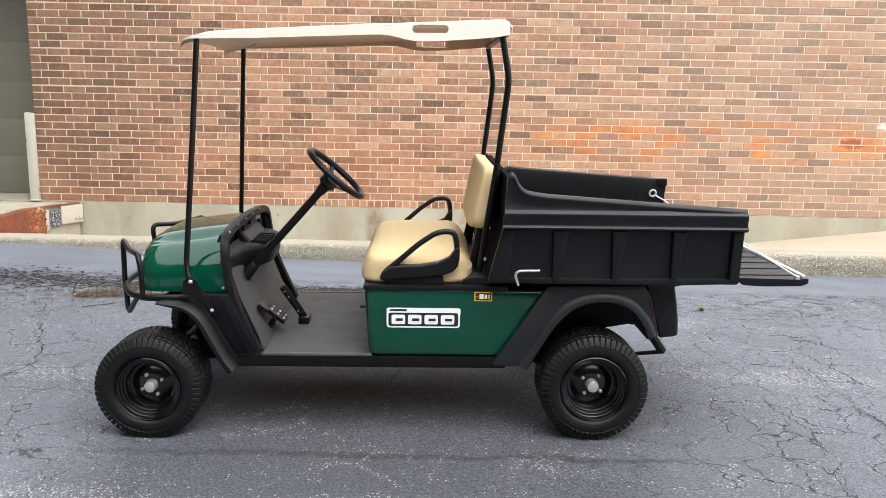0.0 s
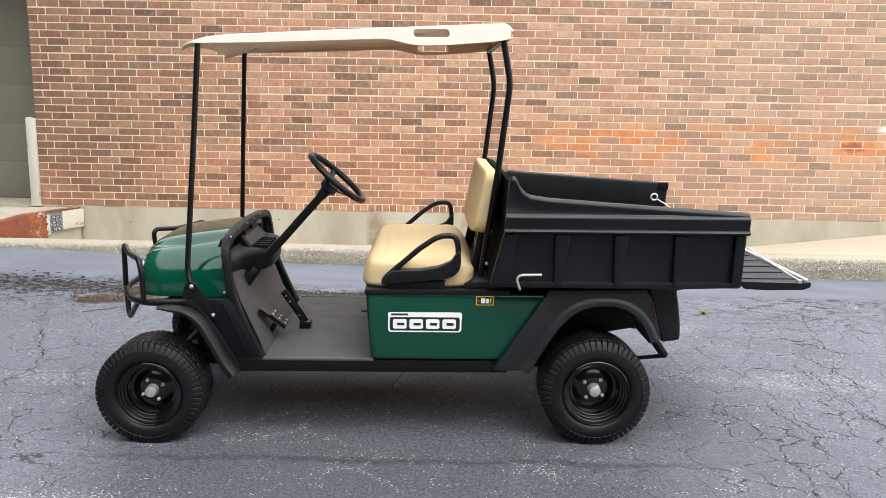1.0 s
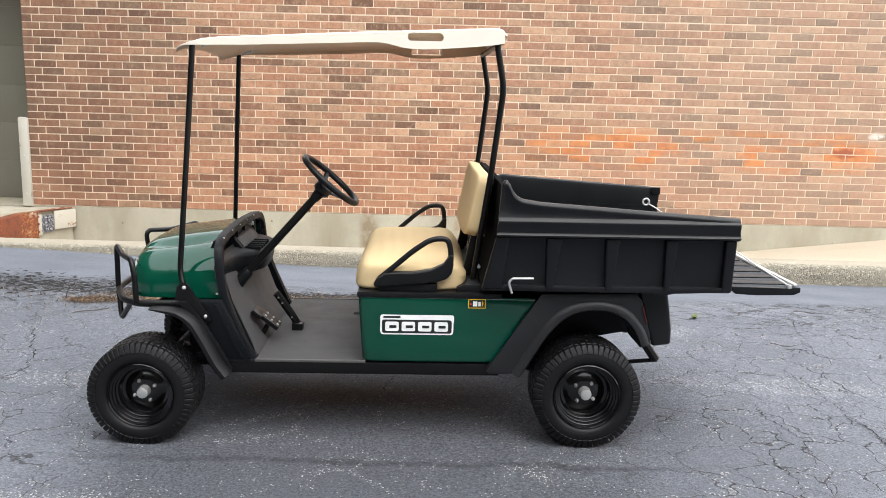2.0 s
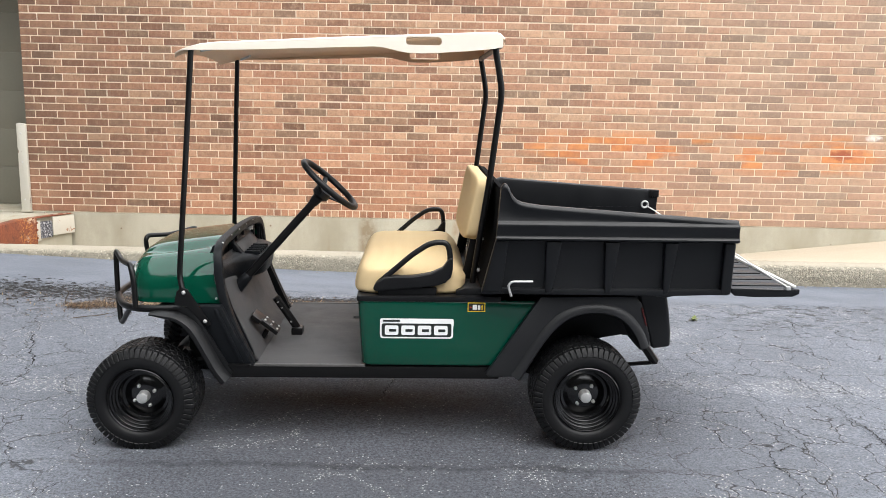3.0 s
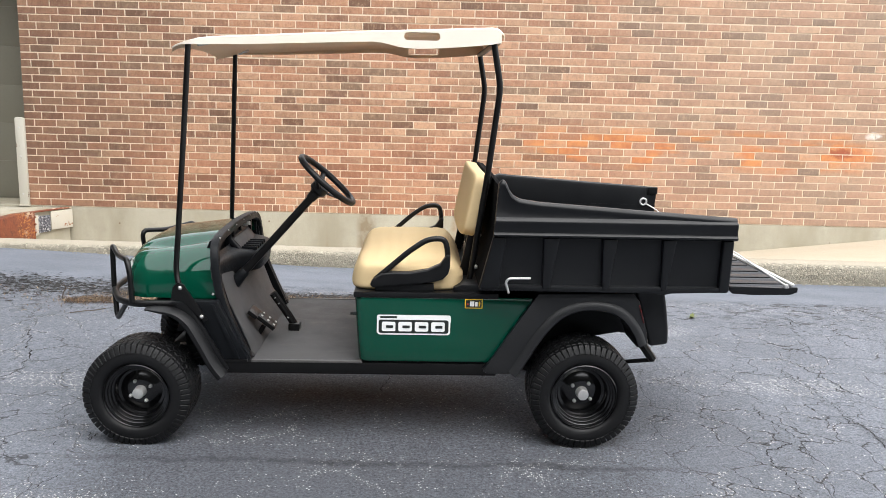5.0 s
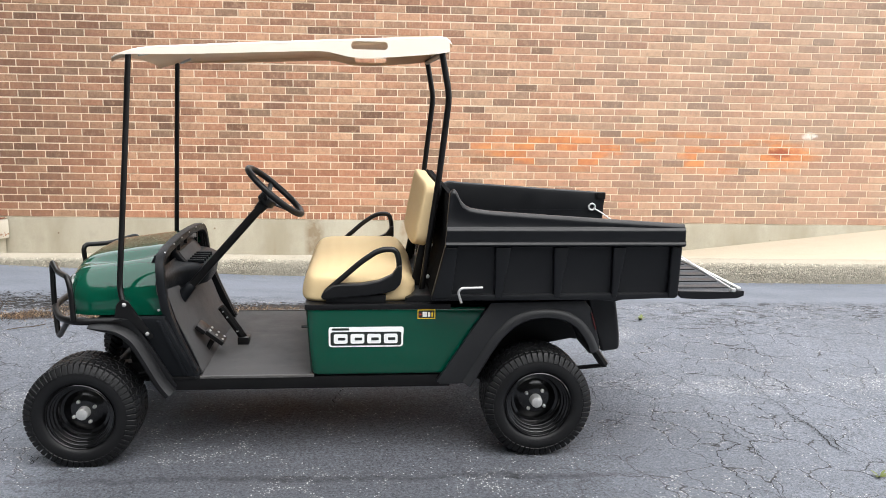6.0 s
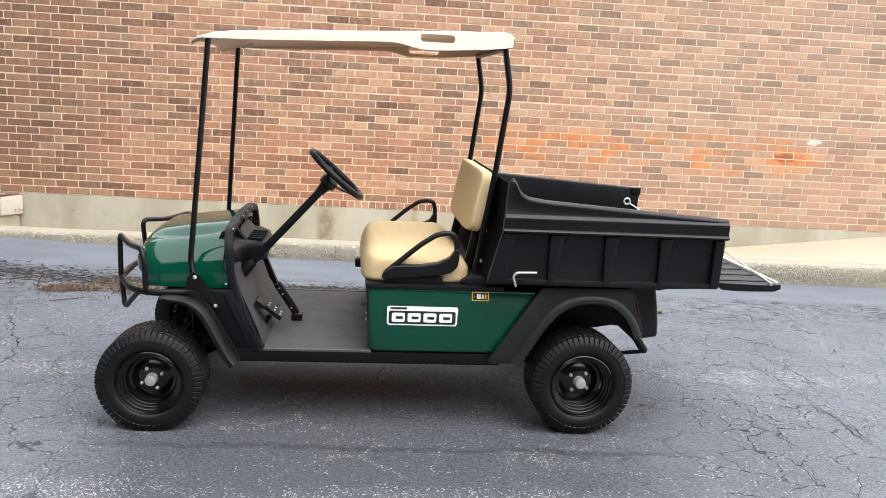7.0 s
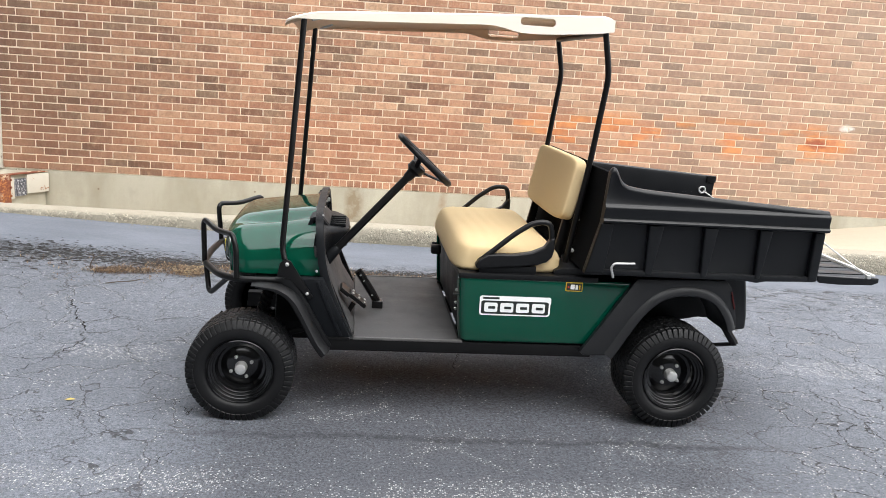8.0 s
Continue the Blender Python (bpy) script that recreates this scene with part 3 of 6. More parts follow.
# ---- ground ----
def ground_z(x, y):
    """The asphalt: level, but swelling towards the kerb at one end and sinking at the other."""
    near_kerb = max(0.0, min(1.0, (y - 2.3) / 1.5))
    near_kerb = near_kerb * near_kerb * (3 - 2 * near_kerb)
    t = max(0.0, min(1.0, (-0.9 - x) / 2.9))
    rise = 0.10 * t if x < -0.9 else -0.045 * max(0.0, min(1.0, (x + 0.9) / 4.0))
    return -0.010 + near_kerb * rise + 0.004 * noise.noise(Vector((x * 0.8, y * 0.8, 3.1)))


def spread(inner_lo, inner_hi, step, outer_lo, outer_hi):
    out = [outer_lo, (outer_lo + inner_lo * 3) / 4, inner_lo - 2.0]
    n = round((inner_hi - inner_lo) / step)
    out += [inner_lo + (inner_hi - inner_lo) * k / n for k in range(n + 1)]
    if outer_hi > inner_hi:
        out += [inner_hi + 2.0, (outer_hi + inner_hi * 3) / 4, outer_hi]
    return out


def sheet(name, xs, ys, height, mat):
    verts = [(x, y, height(x, y)) for y in ys for x in xs]
    n = len(xs)
    faces = [(j * n + i, j * n + i + 1, (j + 1) * n + i + 1, (j + 1) * n + i) for j in range(len(ys) - 1) for i in range(n - 1)]
    me = bpy.data.meshes.new(name)
    me.from_pydata(verts, [], faces)
    me.polygons.foreach_set("use_smooth", [True] * len(faces))
    me.materials.append(mat)
    return new(name, me)


KERB_Y = 3.87
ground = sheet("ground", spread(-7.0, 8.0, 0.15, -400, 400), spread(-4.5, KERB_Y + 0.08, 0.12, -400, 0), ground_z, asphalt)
tagged(ground, "cracked grey asphalt lot with worn pale stones", "asphalt", kind="structure")


def crack(points, width, mat, seed, wander=0.05, deep=True):
    """A jagged, broken opening in the asphalt along a rough line."""
    rnd = random.Random(seed)
    line = [Vector((x, y, 0)) for x, y in points]
    fine = []
    for a, b in zip(line, line[1:]):
        n = max(2, int((b - a).length / 0.016))
        side = (b - a).normalized().cross(Vector((0, 0, 1)))
        jag = 0.0
        for k in range(n):
            jag = 0.72 * jag + rnd.choice((-1, 1)) * rnd.uniform(0.002, 0.014)
            p = a.lerp(b, k / n)
            off = wander * noise.noise(p * 4.0 + Vector((seed, 0, 0))) + 0.5 * wander * noise.noise(p * 14.0 + Vector((0, seed, 0)))
            fine.append(p + side * (0.6 * off + jag))
    fine.append(line[-1])
    b = bmesh.new()
    last = None
    for i, p in enumerate(fine):
        q = fine[min(i + 1, len(fine) - 1)] - fine[max(i - 1, 0)]
        side = q.normalized().cross(Vector((0, 0, 1)))
        open_by = noise.noise(p * 3.0 + Vector((0, 0, seed))) + 0.32
        w = width * 0.52 * max(0.25, min(1.0, open_by * 1.6)) * rnd.choice((0.35, 0.6, 0.8, 1.1))
        if i in (0, len(fine) - 1):
            w = width * 0.06
        row = [b.verts.new((*(p + side * s * w / 2).xy, ground_z(p.x, p.y) + 0.004)) for s in (-1, 1)]
        if last:
            b.faces.new((last[0], last[1], row[1], row[0]))
        last = row
    part("crack", b, mat, ground)
    # Short side branches.
    if deep and len(fine) > 24:
        for _ in range(len(fine) // 22):
            i = rnd.randrange(4, len(fine) - 4)
            run = (fine[i + 2] - fine[i - 2]).normalized()
            out = Matrix.Rotation(rnd.choice((-1, 1)) * rnd.uniform(0.6, 1.3), 3, "Z") @ run
            tip = fine[i] + out * rnd.uniform(0.08, 0.24)
            crack([fine[i].xy, fine[i].lerp(tip, 0.5).xy + Vector((rnd.uniform(-0.02, 0.02), rnd.uniform(-0.02, 0.02))), tip.xy], width * 0.55, mat, rnd.randrange(1000), 0.02, False)


def eroded_joint(points, seed):
    """A long joint whose lips have crumbled into several broken, parallel openings."""
    rnd = random.Random(seed)
    for k in range(7):
        a = rnd.randrange(0, len(points) - 3)
        b = min(len(points), a + rnd.randrange(3, 6))
        shift = rnd.uniform(-0.026, 0.026)
        crack([(x + shift, y + rnd.uniform(-0.03, 0.03)) for x, y in points[a:b]], rnd.uniform(0.007, 0.013), crack_mat, seed + k, 0.03, False)


eroded_joint([(2.36, 1.30), (2.36, 1.14), (2.37, 0.98), (2.39, 0.74), (2.38, 0.53), (2.40, 0.31), (2.42, 0.09), (2.46, -0.01), (2.62, -0.50)], 1)
crack([(2.96, 2.65), (2.78, 2.12), (2.67, 1.76), (2.47, 1.50), (2.53, 1.12), (2.60, 0.91), (2.70, 0.74), (2.85, 0.67), (3.30, 0.50)], 0.016, crack_mat, 2, 0.05)
crack([(1.40, 0.86), (1.51, 0.96), (1.67, 1.10), (1.84, 1.22)], 0.009, crack_mat, 3, 0.03)
crack([(1.36, 0.23), (1.39, 0.38), (1.62, 0.73), (1.59, 0.92)], 0.010, crack_mat, 4, 0.04)
crack([(1.62, 0.73), (1.74, 0.72), (1.68, 0.51), (1.78, 0.38), (1.79, 0.13)], 0.010, crack_mat, 5, 0.04)
crack([(1.96, 0.68), (1.96, 0.47), (1.99, 0.34), (2.05, 0.22)], 0.011, crack_mat, 6, 0.04)
crack([(1.56, -0.04), (1.64, -0.22), (1.69, -0.49), (1.72, -0.9)], 0.007, crack_mat, 7, 0.04)
crack([(1.35, -0.20), (1.40, -0.49), (1.36, -0.9)], 0.007, crack_mat, 8, 0.03)
crack([(2.15, 0.39), (2.03, 0.20), (1.95, -0.08)], 0.010, crack_mat, 9, 0.04)
crack([(1.97, 0.21), (1.81, 0.09), (1.79, -0.04), (1.84, -0.21), (1.80, -0.36)], 0.012, crack_mat, 10, 0.04)
crack([(2.39, 0.50), (2.49, 0.20), (2.63, 0.33), (2.79, 0.64)], 0.009, crack_mat, 11, 0.05)
crack([(1.86, 0.90), (2.27, 1.37), (2.47, 1.50)], 0.008, crack_mat, 12, 0.05)
crack([(1.87, 1.43), (2.05, 1.27), (2.24, 1.19)], 0.008, crack_mat, 13, 0.05)
crack([(1.55, 2.30), (2.20, 2.35), (2.90, 2.30)], 0.010, crack_mat, 14, 0.08)
crack([(1.50, 2.05), (1.75, 1.95), (1.95, 1.78), (2.30, 1.70)], 0.008, crack_mat, 15, 0.05)
crack([(-2.55, 2.35), (-2.39, 1.82), (-2.18, 1.45), (-1.98, 0.98), (-1.99, 0.86), (-2.10, 0.45)], 0.0192, crack_mat, 16, 0.05)
crack([(-2.30, 0.40), (-1.84, 0.49), (-1.72, 0.55), (-1.45, 0.55)], 0.0096, crack_mat, 17, 0.03)
crack([(-2.40, 0.60), (-1.92, 0.68), (-1.72, 0.72), (-1.50, 0.65)], 0.0096, crack_mat, 18, 0.03)
crack([(-1.57, 0.34), (-1.39, 0.41)], 0.0112, crack_mat, 19, 0.02)
crack([(-1.46, 0.33), (-1.36, 0.14), (-1.30, -0.05)], 0.0112, crack_mat, 20, 0.03)
crack([(-1.35, 0.18), (-1.20, 0.02), (-1.19, 0.10)], 0.0112, crack_mat, 21, 0.03)
crack([(-1.90, -0.08), (-1.56, -0.13), (-1.43, -0.16)], 0.0096, crack_mat, 22, 0.02)
crack([(-1.26, -0.46), (-1.22, -0.44), (-1.18, -0.32)], 0.0112, crack_mat, 23, 0.02)
crack([(-1.90, 0.02), (-1.61, -0.03), (-1.42, -0.01), (-1.27, 0.18)], 0.0080, crack_mat, 24, 0.03)
crack([(-1.26, -0.46), (-1.16, -0.54), (-1.11, -0.53)], 0.0096, crack_mat, 25, 0.02)
crack([(0.05, 1.10), (0.06, 0.95), (0.04, 0.72)], 0.014, crack_mat, 26, 0.02)
crack([(-0.20, -0.12), (0.26, -0.10), (0.56, -0.055), (0.84, -0.148), (1.13, -0.21)], 0.014, tar_mat, 27, 0.03)


# ---- kerb ----
def kerb_stone(x0, x1):
    """A length of cast kerb with a broken, crumbling front edge."""
    b = bmesh.new()
    n = int((x1 - x0) / 0.022)
    rings = []
    outline = [(0.012, -0.25), (0.004, -0.06), (0.002, -0.02), (0.0, 0.01), (-0.004, 0.035), (0.0, 0.055), (0.0, 0.075), (0.002, 0.095), (0.006, 0.110), (0.02, 0.128), (0.045, 0.136), (0.12, 0.138), (0.20, 0.137), (0.225, 0.125), (0.23, -0.25)]
    for i in range(n + 1):
        x = x0 + 0.0015 + (x1 - x0 - 0.003) * i / n
        ring = []
        for y, z in outline:
            p = Vector((x * 24, y * 40, z * 40))
            worn = 0.008 if y < 0.05 and z > -0.1 else 0.006
            chip = 0.010 * max(0.0, noise.noise(Vector((x * 26, z * 26, 5.0)))) if y < 0.01 and -0.03 < z < 0.06 else 0.0
            ring.append((x, KERB_Y + y - chip + worn * noise.noise(p), z + worn * 0.6 * noise.noise(p + Vector((7, 3, 1)))))
        rings.append(ring)
    loft(rings, bm=b)
    return b


kerb = tagged(new("kerb", None), "weathered concrete kerb with a crumbling front edge", "kerb", kind="structure")
for k in range(-6, 7):
    stone = part("kerb_stone", kerb_stone(k * 3.05 - 0.4, k * 3.05 + 2.65), kerb_mat, kerb)
    stone.data.materials.append(kerb_top_mat)
    for f in stone.data.polygons:
        if f.normal.z > 0.8:
            f.material_index = 1


# ---- sunken ramp and building ----
def ramp_z(x, y):
    wall_side = -0.34 + 0.113 * (x - 6.38)
    kerb_side = min(0.12, 0.12 + 0.113 * (x - 2.6))
    t = (y - KERB_Y) / (WALL_Y - KERB_Y)
    return max(-1.35, kerb_side + (wall_side - kerb_side) * t) if x < 12 else 0.12 + (0.3 - 0.12) * t


ramp = sheet("ramp", spread(-8.0, 11.0, 0.4, -60, 60), [KERB_Y + 0.18 + (WALL_Y - KERB_Y - 0.13) * k / 12 for k in range(13)], ramp_z, slab_mat)
tagged(ramp, "pale concrete ramp sloping down beside the building", "ramp", kind="structure")

DOOR_X = -5.61
wall_north = tagged(new("wall_north", None), "brick building wall on a bare concrete foundation", "brick wall", kind="structure")


def solid(name, lo, hi, mat, parent, label="", bevel=0.0):
    return part(name, block(lo, hi, bevel), mat, parent, label)


solid("mortar", (DOOR_X + 0.006, WALL_Y + 0.006, BASE_Z), (30, WALL_Y + 0.88, 4.10), mortar_mat, wall_north)
solid("mortar", (-30, WALL_Y + 0.006, BASE_Z), (-7.6, WALL_Y + 0.4, 4.10), mortar_mat, wall_north)
solid("mortar", (-7.6, WALL_Y + 0.006, 3.3), (DOOR_X + 0.006, WALL_Y + 0.88, 4.10), mortar_mat, wall_north)
joints = [DOOR_X + 0.006, 4.0, 30.0]
for a, b in zip(joints, joints[1:]):
    solid("foundation", (a + 0.0008, WALL_Y + 0.004, -1.8), (b - 0.0008, WALL_Y + 0.4, BASE_Z - 0.003), foundation_mat, wall_north, "stained concrete foundation", 0.0015)
solid("foundation", (-30, WALL_Y + 0.004, -1.8), (DOOR_X, WALL_Y + 0.4, BASE_Z - 0.003), foundation_mat, wall_north, "stained concrete foundation")
building_core = tagged(new("building_core", finish(block((-30, WALL_Y + 0.9, -1.8), (30, WALL_Y + 9, 4.06), 0.0), door_paint, "building_core")), "plain body of the building behind its brick face", "building", kind="structure")


# Unseen walls, added to darken the left end, low skylight and reflections.
for side, lo, hi in (("blocker_west", (-7.95, -15.0, -1.8), (-7.6, WALL_Y + 0.4, 10.0)), ("blocker_south", (-30, -15.4, -0.4), (30, -15.0, 8.5))):
    tagged(new(side, finish(block(lo, hi, 0.0), blocker_paint, side)), "unseen dark wall added to block low skylight", "wall", kind="structure")

# ---- dock door ----
door = tagged(new("door_1", None), "closed grey-green sectional dock door in a deep opening", "dock door", kind="structure")
for k in range(7):
    solid("door_panel", (-7.6, WALL_Y + 0.74, BASE_Z + 0.56 * k + 0.0008), (DOOR_X - 0.02, WALL_Y + 0.79, BASE_Z + 0.56 * (k + 1) - 0.0008), door_paint, door, "", 0.004)
solid("door_jamb", (DOOR_X - 0.05, WALL_Y + 0.66, BASE_Z), (DOOR_X + 0.002, WALL_Y + 0.81, 3.7), door_paint, door)
solid("door_sill", (-7.6, WALL_Y - 0.02, BASE_Z - 0.12), (DOOR_X + 0.2, WALL_Y + 0.80, BASE_Z - 0.006), foundation_mat, door)

guard = tagged(new("guard_post", None), "chipped white steel guard post beside the dock door", "guard post")
part("channel", prism([(-5.715, BASE_Z), (-5.715, 1.08), (-5.69, 1.095), (-5.590, 1.08), (-5.590, BASE_Z)], WALL_Y - 0.07, WALL_Y - 0.012, 0.008), post_paint, guard)
part("base_plate", block((-5.722, WALL_Y - 0.082, BASE_Z - 0.004), (-5.582, WALL_Y - 0.012, BASE_Z + 0.020), 0.003), plate_flaky, guard)
for z in (0.02, 0.55, 0.95):
    part("bolt", lathe([(0, -0.080), (0.010, -0.078), (0.012, -0.068), (0, -0.068)], 10, mid=(-5.655, WALL_Y, z)), zinc, guard)

dock = tagged(new("dock_platform", None), "loading platform edged with badly rusted steel plate", "loading dock")
TOP = BASE_Z - 0.012


def plan(points, z0, z1, bevel=0.006):
    b = bmesh.new()
    face = b.faces.new([b.verts.new((x, y, z0)) for x, y in points])
    made = bmesh.ops.extrude_face_region(b, geom=[face])
    bmesh.ops.translate(b, verts=[g for g in made["geom"] if isinstance(g, bmesh.types.BMVert)], vec=(0, 0, z1 - z0))
    bmesh.ops.recalc_face_normals(b, faces=b.faces)
    return bevelled(b, bevel)


part("platform", plan([(-5.04, 8.20), (-5.22, 7.86), (-5.38, 7.52), (-5.40, 6.55), (-7.58, 6.55), (-7.58, 8.20)], -1.6, TOP - 0.01), foundation_mat, dock)
part("edge_plate", plan([(-5.26, 7.66), (-5.342, 7.5), (-5.362, 6.5), (-7.58, 6.5), (-7.58, 6.53), (-5.40, 6.53), (-5.376, 7.5), (-5.29, 7.68)], -0.62, TOP), rust, dock, "rusted steel edge plate")
part("cream_plate", plan([(-4.985, 8.19), (-5.155, 7.90), (-5.185, 7.915), (-5.02, 8.205)], -0.44, TOP - 0.02), plate_flaky, dock, "flaking cream-painted plate")
left_plate = part("cream_plate", plan([(-5.238, 7.715), (-5.286, 7.615), (-5.310, 7.63), (-5.262, 7.73)], -0.49, TOP - 0.045), plate_flaky, dock, "flaking cream-painted plate")
for z in (-0.23, -0.33, -0.44):
    part("plate_bolt", lathe([(0, -0.016), (0.012, -0.014), (0.017, -0.004), (0.017, 0.0), (0, 0.0)], 10, mid=(-5.258, 7.655, z)), rust, left_plate)
part("bumper_pad", plan([(-5.16, 7.89), (-5.245, 7.70), (-5.29, 7.72), (-5.20, 7.91)], -0.46, TOP - 0.07), pad_rubber, dock, "scuffed black rubber bumper pad")
part("top_angle", plan([(-5.0, 8.20), (-5.26, 7.66), (-5.36, 7.45), (-5.36, 6.5), (-5.48, 6.5), (-5.48, 7.45), (-5.12, 8.20)], TOP - 0.008, TOP + 0.002, 0.002), rust, dock)


# ---- the cart: u to its rear, v across from the driver's side, w up ----
MID = 0.62
cart = tagged(new("utility_cart", None), "dark green utility cart with a cream canopy and black dump bed", "utility cart")
cart.matrix_world = pose(-0.003, 0.057, 0.0, 0, -0.22, 2.1)


# wheels
def tyre_mesh():
    half = [(0.147, 0.020), (0.149, 0.010), (0.154, 0.002), (0.165, -0.005), (0.185, -0.006), (0.203, -0.003), (0.216, 0.004), (0.227, 0.016), (0.2365, 0.034), (0.2395, 0.055), (0.2402, 0.085), (0.2405, 0.11)]
    profile = half + [(r, 0.22 - v) for r, v in half[-2::-1]]
    b = lathe(profile, 72)
    n = 56
    for k in range(n):
        for side in (0, 1):
            a = 2 * math.pi * (k + 0.5 * side) / n
            for r0, r1, v0, v1, wide in ((0.201, 0.2395, 0.006, 0.030, 0.82), (0.230, 0.2422, 0.030, 0.066, 0.84)):
                lug = block((r0, v0, -wide * math.pi * 0.238 / n), (r1, v1, wide * math.pi * 0.238 / n), 0.002, 1)
                for v in lug.verts:
                    if v0 < 0.02 and v.co.x < 0.21:
                        v.co.y -= 0.0135
                        v.co.z *= 0.8
                    if side:
                        v.co.y = 0.22 - v.co.y
                bmesh.ops.rotate(lug, verts=lug.verts, cent=(0, 0, 0), matrix=Matrix.Rotation(-a, 3, "Y"))
                joined(b, lug)
    m = 40
    for k in range(m):
        for row in range(3):
            a = 2 * math.pi * (k + 0.5 * (row % 2)) / m
            v0 = 0.072 + 0.027 * row
            lug = block((0.233, v0, -0.0115), (0.2425, v0 + 0.023, 0.0115), 0.002, 1, None, Matrix.Rotation(0.5 if row % 2 else -0.5, 4, "X"))
            bmesh.ops.rotate(lug, verts=lug.verts, cent=(0, 0, 0), matrix=Matrix.Rotation(-a, 3, "Y"))
            joined(b, lug)
    return b


def rim_mesh():
    profile = [(0.1455, 0.022), (0.1490, 0.012), (0.1480, 0.003), (0.1445, 0.001), (0.1415, 0.005), (0.1395, 0.014), (0.1345, 0.0150), (0.1322, 0.0170), (0.1312, 0.0200), (0.1318, 0.030), (0.1265, 0.0310), (0.1238, 0.0330), (0.1226, 0.0365), (0.1232, 0.048),
               (0.1178, 0.0490), (0.1150, 0.0510), (0.1136, 0.0550), (0.1138, 0.074), (0.106, 0.084), (0.094, 0.088), (0.078, 0.082), (0.066, 0.075), (0.050, 0.072), (0.032, 0.070), (0.0, 0.070)]
    return lathe(profile, 64)


wheel = new("rear_wheel", None)
wheel.parent = cart
wheel.location = (0.990, -0.015, 0.2285)
part("tyre", tyre_mesh(), rubber, wheel, "black rubber tyre with chunky shoulder lugs", 30)
part("rim", rim_mesh(), rim_paint, wheel, "glossy black steel rim", 30)
part("hub_cap", lathe([(0, 0.028), (0.020, 0.028), (0.0240, 0.0300), (0.0255, 0.034), (0.0255, 0.060), (0.0275, 0.063), (0.028, 0.071), (0, 0.071)], 28), zinc, wheel, "bright steel hub cap")
for k in range(4):
    a = radians(53 + 90 * k)
    part("lug_nut", lathe([(0, 0.058), (0.0045, 0.0585), (0.0072, 0.061), (0.0076, 0.068), (0.0092, 0.070), (0.0092, 0.074), (0, 0.074)], 6, mid=(0.051 * math.cos(a), 0, 0.051 * math.sin(a))), zinc, wheel, "bright steel lug nut")


def other_wheel(u, v, w, name, turn, size):
    ob = copy_thing(wheel, pose(u, v, w, 0, turn, 0 if v < MID else 180) @ Matrix.Scale(size, 4))
    ob.name = name
    return ob


other_wheel(0.990, 2 * MID + 0.015, 0.2285, "rear_wheel", 70, 1.0)
other_wheel(-0.973, -0.034, 0.2195, "front_wheel", 26, 0.965)
other_wheel(-0.973, 2 * MID + 0.034, 0.2195, "front_wheel", 40, 0.965)

# chassis
both("rocker_rail", lambda: block((-0.63, 0.052, 0.300), (0.60, 0.115, 0.355), 0.006), black_paint, cart, "black steel rocker rail")
both("chassis_rail", lambda: block((-1.05, 0.34, 0.255), (1.12, 0.40, 0.335), 0.006), frame_steel, cart)
part("floor_pan", block((-0.56, 0.06, 0.325), (0.0, 2 * MID - 0.06, 0.350), 0.004), frame_steel, cart)
part("floor_mat", block((-0.487, 0.058, 0.348), (-0.015, 2 * MID - 0.058, 0.360), 0.004), mat_rubber, cart, "scuffed dark grey rubber floor mat")
both("scuff_edge", lambda: block((-0.49, 0.050, 0.352), (0.0, 0.064, 0.364), 0.003), zinc_worn, cart, "worn pale floor edge")
part("front_axle", tube([(-0.975, 0.16, 0.235), (-0.975, 0.35, 0.26), (-0.975, 2 * MID - 0.35, 0.26), (-0.975, 2 * MID - 0.16, 0.235)], 0.022, up=(0, 0, 1)), frame_steel, cart)
part("rear_axle", tube([(0.976, 0.16, 0.235), (0.976, 2 * MID - 0.16, 0.235)], 0.032, up=(0, 0, 1)), frame_steel, cart)
part("engine", block((0.62, 0.36, 0.27), (1.08, 0.80, 0.60), 0.04, 3), frame_steel, cart, "dark engine block under the bed")
part("differential", block((0.88, 0.44, 0.14), (1.08, 0.66, 0.34), 0.05, 3), frame_steel, cart)
both("leaf_spring", lambda: tube(curve_points([(0.62, 0.24, 0.33), (0.80, 0.24, 0.27), (0.976, 0.24, 0.255), (1.10, 0.24, 0.27), (1.20, 0.24, 0.32)]), 0.016, up=(0, 1, 0)), frame_steel, cart)
both("leaf_spring", lambda: tube(curve_points([(-1.10, 0.24, 0.40), (-0.98, 0.24, 0.32), (-0.82, 0.24, 0.31), (-0.64, 0.24, 0.36)]), 0.014, up=(0, 1, 0)), frame_steel, cart)


def shock():
    b = tube([(-0.94, 0.26, 0.27), (-0.86, 0.30, 0.60)], 0.016)
    for k in range(9):
        t = 0.25 + 0.07 * k
        tube([(-0.94 + 0.08 * t - 0.006, 0.26 + 0.04 * t, 0.27 + 0.33 * t), (-0.94 + 0.08 * t + 0.001, 0.26 + 0.04 * t, 0.27 + 0.33 * t + 0.01)], 0.030, n=14, bm=b)
    return b


both("shock_absorber", shock, frame_steel, cart)
# Unseen tray, added to keep light off the ground below.
part("shade_tray", block((0.30, 0.42, 0.275), (1.15, 2 * MID - 0.42, 0.295), 0.006), frame_steel, cart)
part("inner_well", block((-0.86, 0.34, 0.33), (-0.62, 2 * MID - 0.34, 0.60), 0.02), frame_steel, cart)

# hood
HOOD_N = 128


